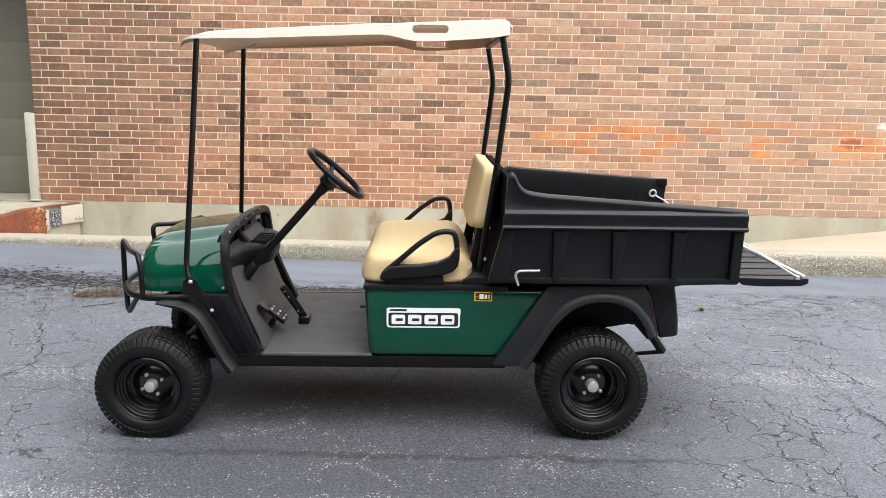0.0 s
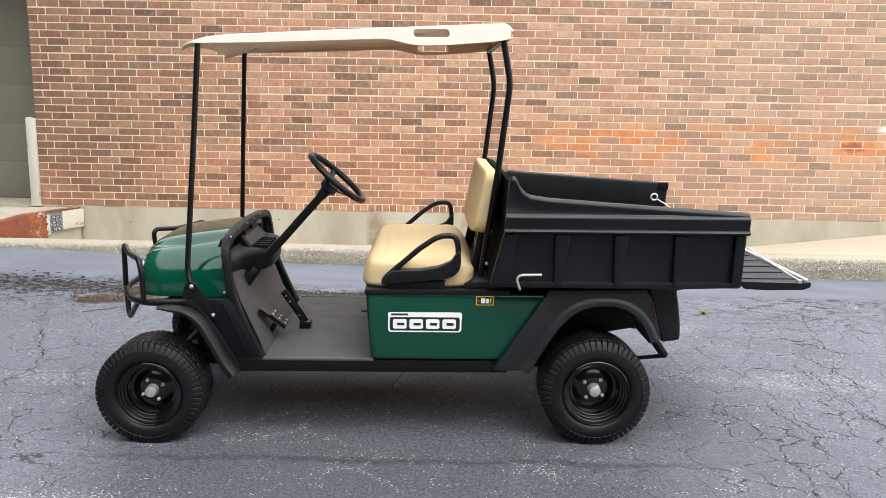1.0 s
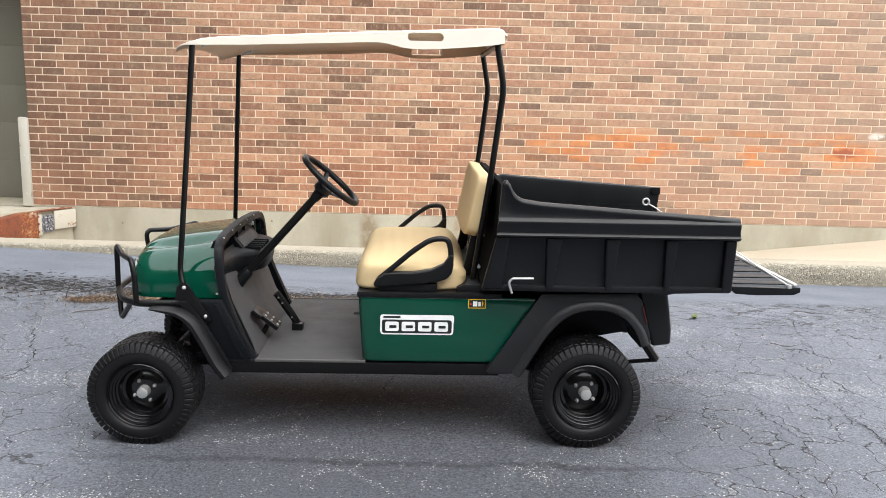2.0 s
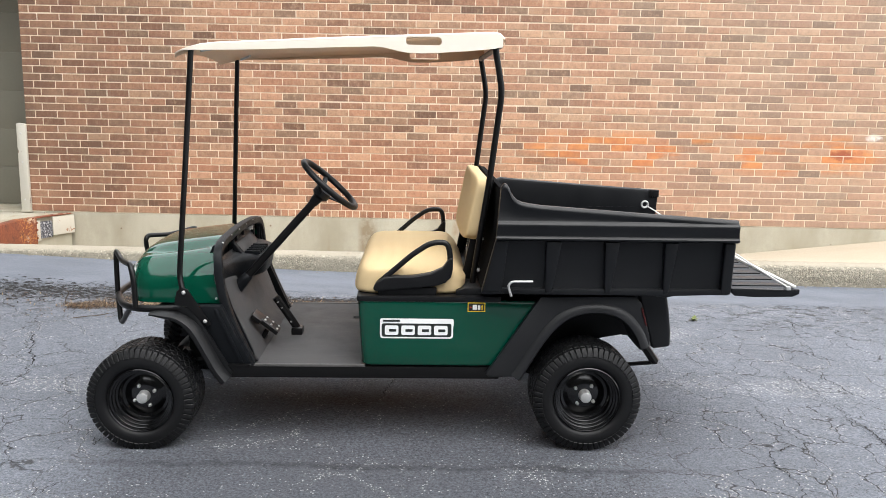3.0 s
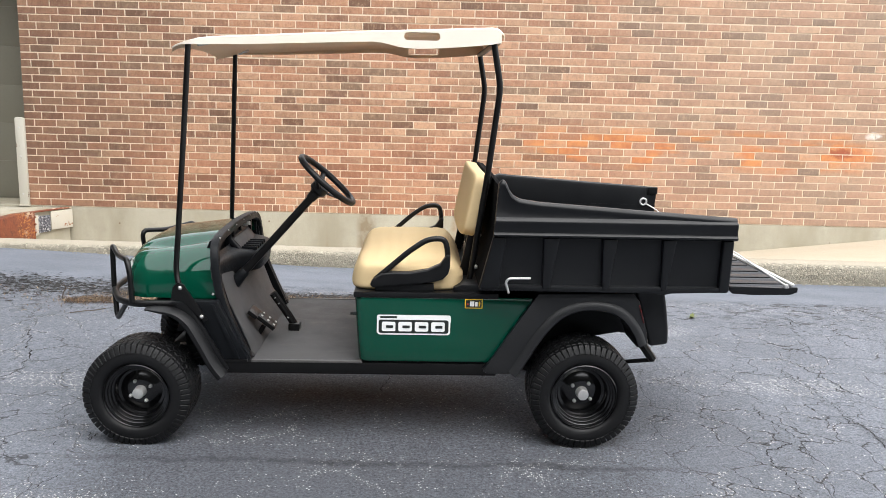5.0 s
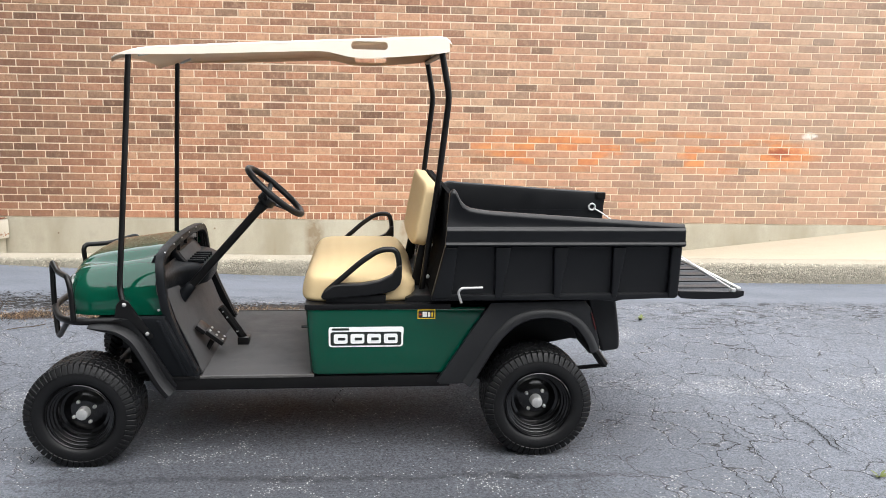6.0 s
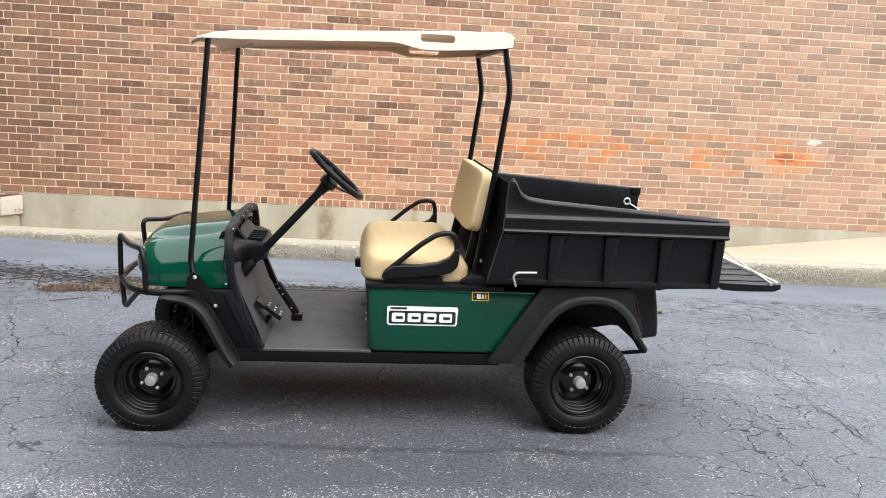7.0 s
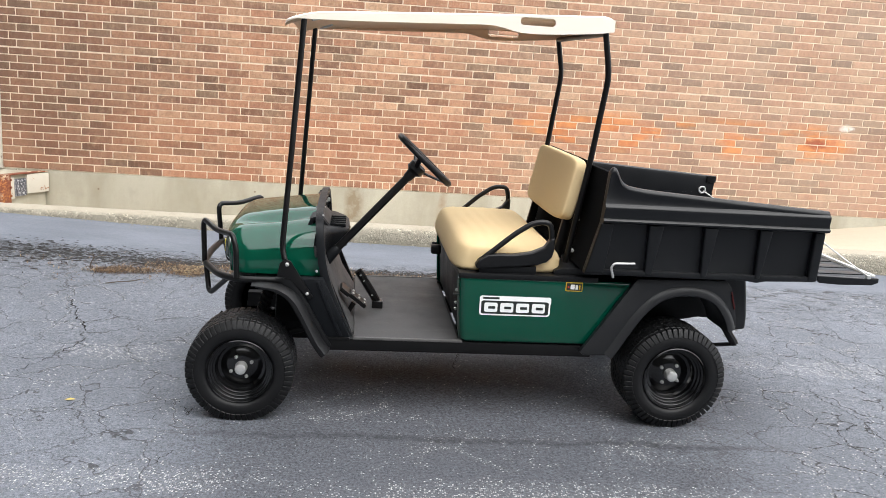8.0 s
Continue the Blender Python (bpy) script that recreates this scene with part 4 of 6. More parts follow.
def hood_section(s, th):
    """A point of the hood: s from nose to dash, th from one lower edge over the crown to the other."""
    side = math.cos(th)
    lift = max(0.0, math.sin(th))
    nose = (1 - (1 - min(1, s / 0.24)) ** 2.6) ** 0.8
    half = 0.425 + 0.045 * nose + 0.014 * s
    crown = 0.765 + 0.062 * nose + 0.068 * s**0.8
    sq = abs(side) ** 0.66 * (1 if side > 0 else -1)
    w = 0.617 + (crown - 0.617) * lift ** 0.62
    # A shallow crease along each shoulder.
    w -= 0.040 * min(1.0, s * 1.8) * (1 - 0.55 * s**3) * math.exp(-(((abs(sq) - 0.64 + 0.05 * s) / 0.085) ** 2))
    front = -1.068 - 0.022 * lift + 0.020 * abs(side) ** 3
    rear = -0.634 - 0.030 * math.sin(math.pi * min(1.0, lift / 0.98)) - 0.008 * lift**4
    return (front + (rear - front) * s, MID - half * sq, w)


hood_rings = [[hood_section(s, math.pi * k / HOOD_N) for k in range(HOOD_N + 1)] for s in (0, 0.004, 0.012, 0.025, 0.045, 0.07, 0.1, 0.14, 0.18, 0.24, 0.33, 0.42, 0.55, 0.7, 0.85, 1.0)]
hb = loft(hood_rings, closed=False, caps=False)
hb.faces.new([hb.verts.new(q) for q in hood_rings[0]])
bmesh.ops.remove_doubles(hb, verts=hb.verts, dist=0.0005)
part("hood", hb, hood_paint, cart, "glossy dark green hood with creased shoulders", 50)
both("hood_screw", lambda: lathe([(0, 0.104), (0.005, 0.105), (0.006, 0.110), (0, 0.110)], 12, mid=(-0.662, 0, 0.645)), zinc, cart)


def headlight():
    b = bmesh.new()
    bmesh.ops.create_uvsphere(b, u_segments=24, v_segments=14, radius=1)
    bmesh.ops.transform(b, matrix=Matrix.Translation((-1.056, 0.262, 0.712)) @ Matrix.Diagonal((0.026, 0.052, 0.062, 1)), verts=b.verts)
    return b


for ob, v in zip(both("headlight", headlight, lens_glass, cart, "dark-glazed round headlight"), (0.240, 2 * MID - 0.240)):
    # A solid amber strip stands in for a marker's reflection in the glass.
    part("amber_glint", block((-1.080, v - 0.006, 0.690), (-1.070, v + 0.006, 0.748), 0.005), amber_plastic, ob, "amber strip standing for a marker's reflection")

# cowl: the arch of black trim behind the hood, the dash and the foot well
arch = [(-0.518, 0.088, 0.345), (-0.568, 0.088, 0.455), (-0.612, 0.090, 0.562), (-0.643, 0.094, 0.666), (-0.656, 0.100, 0.765), (-0.660, 0.109, 0.815), (-0.664, 0.130, 0.853), (-0.666, 0.172, 0.878), (-0.668, 0.245, 0.893), (-0.669, 0.42, 0.903), (-0.669, MID, 0.907)]
arch_full = arch + [(u, 2 * MID - v, w) for u, v, w in arch[-2::-1]]


def cowl_band(path):
    """A flanged band round the dash opening, its face turned to the seat."""
    p = [Vector(q) for q in path]
    rings = []
    for i, q in enumerate(p):
        run = (p[min(i + 1, len(p) - 1)] - p[max(i - 1, 0)]).normalized()
        inward = Vector((1, 0, 0)).cross(run)
        inward = inward.normalized()
        if inward.dot(Vector((0, MID - q.y, 0.70 - q.z))) < 0:
            inward = -inward
        face = run.cross(inward).normalized()
        face = face if face.x > 0 else -face
        rings.append([q + face * x + inward * y for x, y in ((-0.010, 0.003), (0.020, 0.0), (0.025, 0.004), (0.025, 0.034), (0.017, 0.042), (-0.010, 0.042))])
    return loft(rings)


part("cowl_trim", cowl_band(curve_points(arch_full, steps=5)), cowl_plastic, cart, "black plastic cowl arch with rivets", 45)
for k in range(6):
    v = 0.19 + 0.165 * k
    part("rivet", tube([(-0.648, v, 0.880 + 0.014 * (1 - ((v - MID) / 0.46) ** 4)), (-0.640, v, 0.879 + 0.014 * (1 - ((v - MID) / 0.46) ** 4))], 0.0034, n=8), zinc, cart)
both("foot_well_side", lambda: prism([(-0.490, 0.345), (-0.600, 0.60), (-0.640, 0.74), (-0.655, 0.85), (-0.672, 0.85), (-0.672, 0.66), (-0.62, 0.345)], 0.140, 0.152, 0.004), cowl_plastic, cart)
part("foot_well", prism([(-0.485, 0.352), (-0.560, 0.47), (-0.630, 0.66), (-0.655, 0.75), (-0.68, 0.75), (-0.67, 0.64), (-0.60, 0.45), (-0.53, 0.33)], 0.140, 1.015, 0.006), mat_rubber, cart, "dark grey rubber-lined foot well")


def dash_nose():
    """The lower dash: a soft ledge that swells towards the middle of the cart."""
    rings = []
    for v, d in ((0.150, 0.004), (0.20, 0.006), (0.30, 0.010), (0.40, 0.018), (0.45, 0.045), (0.50, 0.100), (0.55, 0.124), (0.66, 0.128), (0.80, 0.122), (0.88, 0.110), (0.93, 0.085), (0.96, 0.040), (0.97, 0.0)):
        rings.append([(-0.676, v, 0.800), (-0.670, v, 0.786), (-0.664 + d * 0.30, v, 0.776), (-0.660 + d * 0.75, v, 0.772), (-0.655 + d, v, 0.762), (-0.650 + d, v, 0.745), (-0.652 + d, v, 0.705), (-0.660 + d, v, 0.672), (-0.672 + d * 0.8, v, 0.660), (-0.680 + d * 0.4, v, 0.655), (-0.690, v, 0.66)])
    return loft(rings)


dash = part("dash_panel", prism([(-0.714, 0.655), (-0.704, 0.655), (-0.700, 0.80), (-0.690, 0.840), (-0.672, 0.862), (-0.676, 0.870), (-0.700, 0.862), (-0.714, 0.83)], 0.225, 2 * MID - 0.225, 0.003), cowl_plastic, cart, "black moulded dash")
part("dash_ledge", dash_nose(), cowl_plastic, dash, "", 50)
part("dash_binnacle", prism([(-0.70, 0.872), (-0.672, 0.872), (-0.668, 0.824), (-0.626, 0.772), (-0.70, 0.772)], 0.51, 0.915, 0.006, 3), cowl_plastic, dash)
part("dash_plate", prism([(-0.664, 0.819), (-0.661, 0.821), (-0.621, 0.773), (-0.624, 0.771)], 0.535, 0.86, 0.001), mat_rubber, dash, "flat grey plate on the dash")


def pocket(v0, v1, w0, w1):
    """An open dash pocket with a raised rim."""
    b = block((-0.675, v0, w0), (-0.655, v1, w0 + 0.008), 0.003)
    block((-0.675, v0, w1 - 0.008), (-0.655, v1, w1), 0.003, bm=b)
    block((-0.675, v0, w0), (-0.655, v0 + 0.010, w1), 0.003, bm=b)
    block((-0.675, v1 - 0.010, w0), (-0.655, v1, w1), 0.003, bm=b)
    return b


part("dash_pocket", pocket(0.53, 0.70, 0.830, 0.884), black_plastic, dash)
part("dash_divider", block((-0.70, 0.915, 0.745), (-0.652, 0.938, 0.866), 0.005), cowl_plastic, dash)
part("dash_divider", block((-0.70, 1.075, 0.745), (-0.655, 1.10, 0.862), 0.005), cowl_plastic, dash)
key_switch = part("key_switch", tube([(-0.675, 0.80, 0.855), (-0.646, 0.80, 0.857)], 0.013), zinc, dash, "bright key switch")
part("key", block((-0.646, 0.797, 0.848), (-0.632, 0.803, 0.868), 0.002), zinc, key_switch)
for k in range(5):
    v = 0.53 + 0.052 * k
    part("shelf_rib", block((-0.622, v - 0.005, 0.768), (-0.545, v + 0.005, 0.786), 0.003), cowl_plastic, dash)
both("side_panel", lambda: prism([(-0.79, 0.624), (-0.632, 0.624), (-0.575, 0.50), (-0.500, 0.352), (-0.605, 0.352), (-0.735, 0.59)], 0.058, 0.10, 0.006), cowl_plastic, cart, "black plastic lower side panel")
both("panel_crease", lambda: prism([(-0.662, 0.612), (-0.646, 0.612), (-0.538, 0.366), (-0.556, 0.366)], 0.050, 0.062, 0.004), cowl_plastic, cart)
both("sill_strip", lambda: block((-0.615, 0.046, 0.351), (-0.505, 0.075, 0.362), 0.003), black_paint, cart)


# front fenders
def front_fender():
    line = curve_points([(-0.935, 0.012, 0.594), (-0.885, 0.0, 0.590), (-0.815, 0.0, 0.575), (-0.757, 0.0, 0.530), (-0.705, 0.0, 0.440), (-0.655, 0.0, 0.345), (-0.615, 0.0, 0.290)], steps=5)
    b = bmesh.new()
    rings = []
    for i, q in enumerate(line):
        run = (line[min(i + 1, len(line) - 1)] - line[max(i - 1, 0)]).normalized()
        out = Vector((-run.z, 0, run.x))
        out = out if out.z > 0 else -out
        k = 0.25 + 0.75 * min(1.0, i / 16)
        rings.append([q + out * a * k + Vector((0, v, 0)) for a, v in ((-0.016, 0.006), (-0.010, 0.0), (0.006, 0.0), (0.026, 0.020), (0.034, 0.06), (0.034, 0.25), (0.024, 0.25), (0.024, 0.06), (0.010, 0.026), (-0.016, 0.018))])
    return loft(rings, bm=b)


both("front_fender", front_fender, black_plastic, cart, "black plastic front fender flare")
both("fender_web", lambda: prism([(-0.84, 0.622), (-0.76, 0.622), (-0.74, 0.595), (-0.585, 0.325), (-0.61, 0.30), (-0.66, 0.385), (-0.72, 0.50), (-0.77, 0.572), (-0.82, 0.606)], 0.045, 0.075, 0.004), black_plastic, cart)


# brush guard
def guard_side():
    b = tube(rounded_path([(-0.80, 0.058, 0.612), (-1.0, 0.070, 0.606), (-1.09, 0.15, 0.604), (-1.195, 0.385, 0.600), (-1.205, MID, 0.600)], 0.07), 0.0150, up=(0, 0, 1))
    tube(rounded_path([(-1.192, 0.375, 0.605), (-1.204, 0.410, 0.805), (-1.120, 0.250, 0.785), (-1.022, 0.080, 0.800), (-1.006, 0.062, 0.740), (-1.003, 0.064, 0.615)], 0.045), 0.0125, bm=b)
    tube(rounded_path([(-1.180, 0.345, 0.60), (-1.162, 0.315, 0.487), (-1.145, 0.285, 0.485), (-1.05, 0.130, 0.595)], 0.03), 0.0120, bm=b)
    return b


both("brush_guard", guard_side, black_paint, cart, "black tubular brush guard")

# canopy struts
both("front_strut", lambda: tube(rounded_path([(-0.750, 0.165, 1.725), (-0.775, 0.135, 1.33), (-0.812, 0.080, 0.755), (-0.795, 0.058, 0.690), (-0.765, 0.052, 0.645)], 0.05), 0.0125), black_paint, cart, "black steel canopy strut")
both("strut_bracket", lambda: prism([(-0.818, 0.690), (-0.795, 0.712), (-0.770, 0.700), (-0.672, 0.545), (-0.690, 0.535), (-0.775, 0.625), (-0.83, 0.63)], 0.040, 0.052, 0.003), black_paint, cart)
for u, w, r in ((-0.786, 0.687, 0.0085), (-0.697, 0.560, 0.0078)):
    both("bracket_bolt", lambda: lathe([(0, 0.030), (r * 0.6, 0.031), (r, 0.036), (r * 1.15, 0.041), (0, 0.041)], 12, mid=(u, 0, w)), zinc, cart)
both("rear_strut", lambda: tube(rounded_path([(0.478, 0.200, 0.70), (0.546, 0.185, 1.19), (0.590, 0.180, 1.570), (0.556, 0.180, 1.752)], 0.045), 0.0138), black_paint, cart, "black steel canopy strut")


# canopy
def canopy_low(u):
    pts = [(-0.80, 1.722), (-0.75, 1.722), (-0.50, 1.728), (-0.11, 1.745), (0.033, 1.751), (0.065, 1.749), (0.10, 1.742), (0.15, 1.730), (0.185, 1.726), (0.25, 1.7255), (0.33, 1.730), (0.466, 1.741), (0.54, 1.749), (0.588, 1.758)]
    for (a, x), (b, y) in zip(pts, pts[1:]):
        if u <= b:
            t = max(0, (u - a) / (b - a))
            return x + (y - x) * t
    return pts[-1][1]


def canopy_high(u):
    return 1.749 + 0.074 * max(0.0, (u + 0.80) / 1.38) + 0.003 * math.sin(math.pi * (u + 0.80) / 1.38)


def canopy_top(u):
    """The height of the sheet along its edge, falling away at nose and tail."""
    nose = max(0.0, min(1.0, (u + 0.832) / 0.13)) ** 0.6
    tail = max(0.0, min(1.0, (0.596 - u) / 0.03)) ** 0.5
    lo = 1.714 if u < -0.3 else 1.756
    return lo + (canopy_high(u) - lo) * nose * (0.55 + 0.45 * tail)


def canopy_half(u):
    """Half the canopy's width: its front corners are rounded in plan."""
    return 0.470 - 0.055 * max(0.0, (-0.745 - u) / 0.087) ** 2


def canopy_skirt(hole):
    """One long side of the canopy, with its oval hand hole."""
    us = [-0.828, -0.815, -0.80] + [-0.785 + 1.370 * k / 40 for k in range(41)]
    outer = [(u, min(canopy_low(u), canopy_top(u) - 0.012)) for u in us] + [(u, canopy_top(u) - 0.006) for u in us[::-1]]
    inner = rounded_rect(*hole, 0.0155, 6)
    b = bmesh.new()
    edges = []
    for loop in (outer, inner):
        vs = [b.verts.new((u, 0.150, w)) for u, w in loop]
        edges += [b.edges.new((vs[i], vs[(i + 1) % len(vs)])) for i in range(len(vs))]
    bmesh.ops.triangle_fill(b, use_beauty=True, edges=edges)
    made = bmesh.ops.extrude_face_region(b, geom=list(b.faces))
    bmesh.ops.translate(b, verts=[g for g in made["geom"] if isinstance(g, bmesh.types.BMVert)], vec=(0, 0.014, 0))
    for v in b.verts:
        v.co.y += 0.470 - canopy_half(v.co.x)
    return b


def canopy_mesh():
    b = canopy_skirt((0.168, 1.7605, 0.322, 1.7935))
    joined(b, mirrored(canopy_skirt((0.172, 1.744, 0.338, 1.776))))
    rings = []
    us = [-0.832, -0.826, -0.815, -0.80, -0.78, -0.76, -0.72] + [-0.66 + 1.18 * k / 16 for k in range(17)] + [0.555, 0.575, 0.586, 0.594]
    for u in us:
        top = canopy_top(u)
        ring = []
        for k in range(33):
            t = -1 + 2 * k / 32
            ring.append((u, MID + t * (canopy_half(u) - 0.0015), top + 0.018 * (1 - t * t) - 0.014 * abs(t) ** 18))
        under = [(q[0], MID + (q[1] - MID) * 0.97, q[2] - 0.012) for q in ring[::-1]]
        rings.append(ring + under)
    loft(rings, bm=b)
    block((0.572, 0.160, 1.754), (0.586, 2 * MID - 0.160, 1.800), 0.004, bm=b)
    return b


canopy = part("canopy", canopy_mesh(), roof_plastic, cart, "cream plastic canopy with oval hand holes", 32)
canopy.data.materials.append(roof_shaded)
# Downward and inward faces take the shaded copy.
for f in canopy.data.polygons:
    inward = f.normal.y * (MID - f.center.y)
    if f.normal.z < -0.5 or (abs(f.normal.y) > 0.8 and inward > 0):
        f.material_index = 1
both("canopy_bracket", lambda: tube([(-0.72, 0.21, 1.722), (-0.66, 0.27, 1.740)], 0.006), zinc, cart)
part("rear_crossbar", tube([(0.555, 0.18, 1.750), (0.555, 2 * MID - 0.18, 1.750)], 0.013, up=(0, 0, 1)), black_paint, cart)

# body side and seat base
def side_body():
    """The green side panel; its front corner is rolled round to the foot space."""
    rings = []
    for w, front, tuck in ((0.362, -0.004, 0.006), (0.366, -0.010, 0.002), (0.374, -0.0155, 0.0), (0.45, -0.021, 0.0), (0.55, -0.027, 0.0), (0.645, -0.032, 0.0), (0.656, -0.031, 0.002), (0.661, -0.027, 0.006)):
        mid, rear = front + 0.032, 0.580 + 0.185 * (w - 0.362) / 0.30
        arc = [(mid - 0.032 * math.sin(math.pi * k / 16), 0.082 - (0.032 - tuck) * math.cos(math.pi * k / 16), w) for k in range(9)]
        rings.append(arc + [(front, 0.120, w), (front + 0.03, 0.120, w), (front + 0.04, 0.096, w), (rear, 0.096, w), (rear, 0.050 + tuck, w)])
    return loft(rings)


both("side_body", side_body, green_paint, cart, "glossy dark green side panel")
part("seat_pod_front", prism([(-0.020, 0.66), (0.002, 0.362), (0.03, 0.362), (0.01, 0.66)], 0.112, 2 * MID - 0.118, 0.006), cowl_plastic, cart, "dark panel below the seat front")
for v, w in ((0.20, 0.56), (0.20, 0.50), (0.20, 0.47)):
    part("pod_bolt", lathe([(0, -0.012), (0.006, -0.010), (0.007, 0.0), (0, 0.0)], 10, mid=(-0.022, v, w)), zinc, cart)
both("pod_screw", lambda: tube([(-0.020, 0.075, 0.575), (-0.052, 0.075, 0.575)], 0.006, n=8), black_paint, cart)
part("selector_knob", block((-0.085, 0.86, 0.575), (-0.03, 0.91, 0.625), 0.014, 3), black_plastic, cart, "black direction selector knob")
part("seat_base", block((-0.037, 0.045, 0.655), (0.60, 2 * MID - 0.045, 0.681), 0.007, 2), black_plastic, cart, "black plastic seat base")
part("rear_deck", prism([(0.40, 0.672), (0.40, 0.700), (0.44, 0.712), (0.58, 0.712), (0.58, 0.672)], 0.075, 2 * MID - 0.075, 0.006), black_plastic, cart)
both("pod_rear", lambda: prism([(0.02, 0.36), (0.02, 0.66), (0.74, 0.67), (0.56, 0.36)], 0.30, 0.36, 0.006), frame_steel, cart)


# seat
def seat_cushion():
    b = cushion((-0.060, 0.086, 0.668), (0.452, 2 * MID - 0.086, 0.808), 8.0, 30, 0.006)
    for v in b.verts:
        u, w = v.co.x, v.co.z
        t = max(0.0, (w - 0.69) / 0.12)
        v.co.x = u + 0.045 * t * t * max(0.0, 1 - (u + 0.06) / 0.30) - 0.030 * max(0.0, (w - 0.75) / 0.06) * max(0.0, (u - 0.38) / 0.07)
        if u > 0.34:
            v.co.z -= 0.030 * ((u - 0.34) / 0.11) ** 2 * t
        # Soft pleats across the bench and a little slack in the cover.
        v.co.z += t * (0.0009 * math.sin(u * 95.0 + 3.0 * noise.noise(v.co * 2.0)) + 0.003 * noise.noise(v.co * 6.0))
        v.co.y += 0.003 * noise.noise(Vector((u * 5.0, 1.0, w * 20.0)))
    return b


part("seat_cushion", seat_cushion(), vinyl, cart, "cream vinyl bench seat cushion", 60)


def back_cushion():
    b = cushion((-0.035, 0.225, -0.150), (0.035, 2 * MID - 0.225, 0.150), 8.5, 24)
    for v in b.verts:
        v.co.x += 0.012 * abs((v.co.y - MID) / 0.37) ** 3 - 0.010
    bmesh.ops.rotate(b, verts=b.verts, cent=(0, 0, 0), matrix=Matrix.Rotation(radians(11), 3, "Y"))
    bmesh.ops.translate(b, verts=b.verts, vec=(0.494, 0, 1.043))
    return b


part("back_cushion", back_cushion(), vinyl, cart, "cream vinyl seat back cushion", 60)
back_plate = block((-0.008, 0.222, -0.150), (0.008, 2 * MID - 0.222, 0.150), 0.006)
bmesh.ops.rotate(back_plate, verts=back_plate.verts, cent=(0, 0, 0), matrix=Matrix.Rotation(radians(11), 3, "Y"))
bmesh.ops.translate(back_plate, verts=back_plate.verts, vec=(0.534, 0, 1.036))
part("back_plate", back_plate, matte_plastic, cart, "black seat back shell")
both("back_post", lambda: prism([(0.430, 0.700), (0.475, 0.700), (0.510, 0.90), (0.535, 1.06), (0.512, 1.06), (0.470, 0.90)], 0.275, 0.300, 0.004), black_paint, cart)
both("post_bolt", lambda: lathe([(0, 0.184), (0.006, 0.186), (0.009, 0.192), (0.009, 0.205), (0, 0.205)], 12, mid=(0.505, 0, 0.770)), zinc, cart)
both("post_bolt", lambda: lathe([(0, 0.192), (0.006, 0.194), (0.008, 0.200), (0.008, 0.212), (0, 0.212)], 12, mid=(0.520, 0, 0.915)), zinc, cart)


def arm_rest():
    b = tube(rounded_path([(0.060, 0.070, 0.735), (0.125, 0.068, 0.792), (0.205, 0.066, 0.862), (0.272, 0.064, 0.908), (0.310, 0.064, 0.919), (0.358, 0.064, 0.917), (0.371, 0.064, 0.870), (0.372, 0.066, 0.815), (0.350, 0.070, 0.780)], 0.024), 0.0125)
    prism([(0.034, 0.712), (0.048, 0.740), (0.085, 0.764), (0.13, 0.769), (0.209, 0.770), (0.285, 0.783), (0.340, 0.808), (0.368, 0.850), (0.384, 0.850), (0.384, 0.80), (0.377, 0.766), (0.352, 0.741), (0.31, 0.727), (0.24, 0.718), (0.10, 0.706), (0.045, 0.700)], 0.044, 0.088, 0.011, 3, bm=b)
    block((0.055, 0.066, 0.676), (0.315, 0.10, 0.716), 0.008, 2, bm=b)
    return b


both("arm_rest", arm_rest, black_plastic, cart, "black moulded arm rest loop")


# steering
axis = Vector((0.664, 0.0, 0.748))
hub = Vector((-0.188, 0.40, 1.131))
turn = axis.to_track_quat("Y", "Z").to_matrix().to_4x4()


def on_column(bm):
    bmesh.ops.transform(bm, matrix=Matrix.Translation(hub) @ turn, verts=bm.verts)
    return bm


rim_line = [(0.157 * math.cos(2 * math.pi * k / 48), 0.0, 0.157 * math.sin(2 * math.pi * k / 48)) for k in range(48)]
wheel_part = part("steering_wheel", on_column(tube(rim_line, 0.0148, True, 12, (0, 1, 0))), black_plastic, cart, "black steering wheel")
spokes = bmesh.new()
for a in (15, 165, 270):
    a = radians(a)
    c, s = math.cos(a), math.sin(a)
    sweep([(0.03 * c, -0.052, 0.03 * s), (0.09 * c, -0.030, 0.09 * s), (0.155 * c, -0.004, 0.155 * s)], ring_outline(0.013, 8, 0.5), up=(0, 1, 0), bm=spokes)
part("spokes", on_column(spokes), black_plastic, wheel_part)
part("horn_pad", on_column(lathe([(0, -0.030), (0.030, -0.030), (0.042, -0.040), (0.042, -0.070), (0.026, -0.085), (0.022, -0.12), (0, -0.12)], 28)), black_plastic, wheel_part)
part("steering_column", tube([hub - axis * 0.10, hub - axis * 0.28, hub - axis * 0.74], 0.019), black_paint, cart, "black steering column")
part("column_collar", loft([[hub - axis * d + Vector((0, math.cos(2 * math.pi * k / 16) * r, 0)) + Vector((0.748, 0, -0.664)) * math.sin(2 * math.pi * k / 16) * r for k in range(16)] for d, r in ((0.585, 0.0192), (0.59, 0.0235), (0.62, 0.026), (0.66, 0.030), (0.72, 0.036))]), cowl_plastic, cart)


# pedals
def pedal_pad(u, w, half, v0, v1):
    b = block((-half, v0, -0.010), (half, v1, 0.010), 0.004)
    bmesh.ops.rotate(b, verts=b.verts, cent=(0, 0, 0), matrix=Matrix.Rotation(radians(38), 3, "Y"))
    bmesh.ops.translate(b, verts=b.verts, vec=(u, 0, w))
    return b


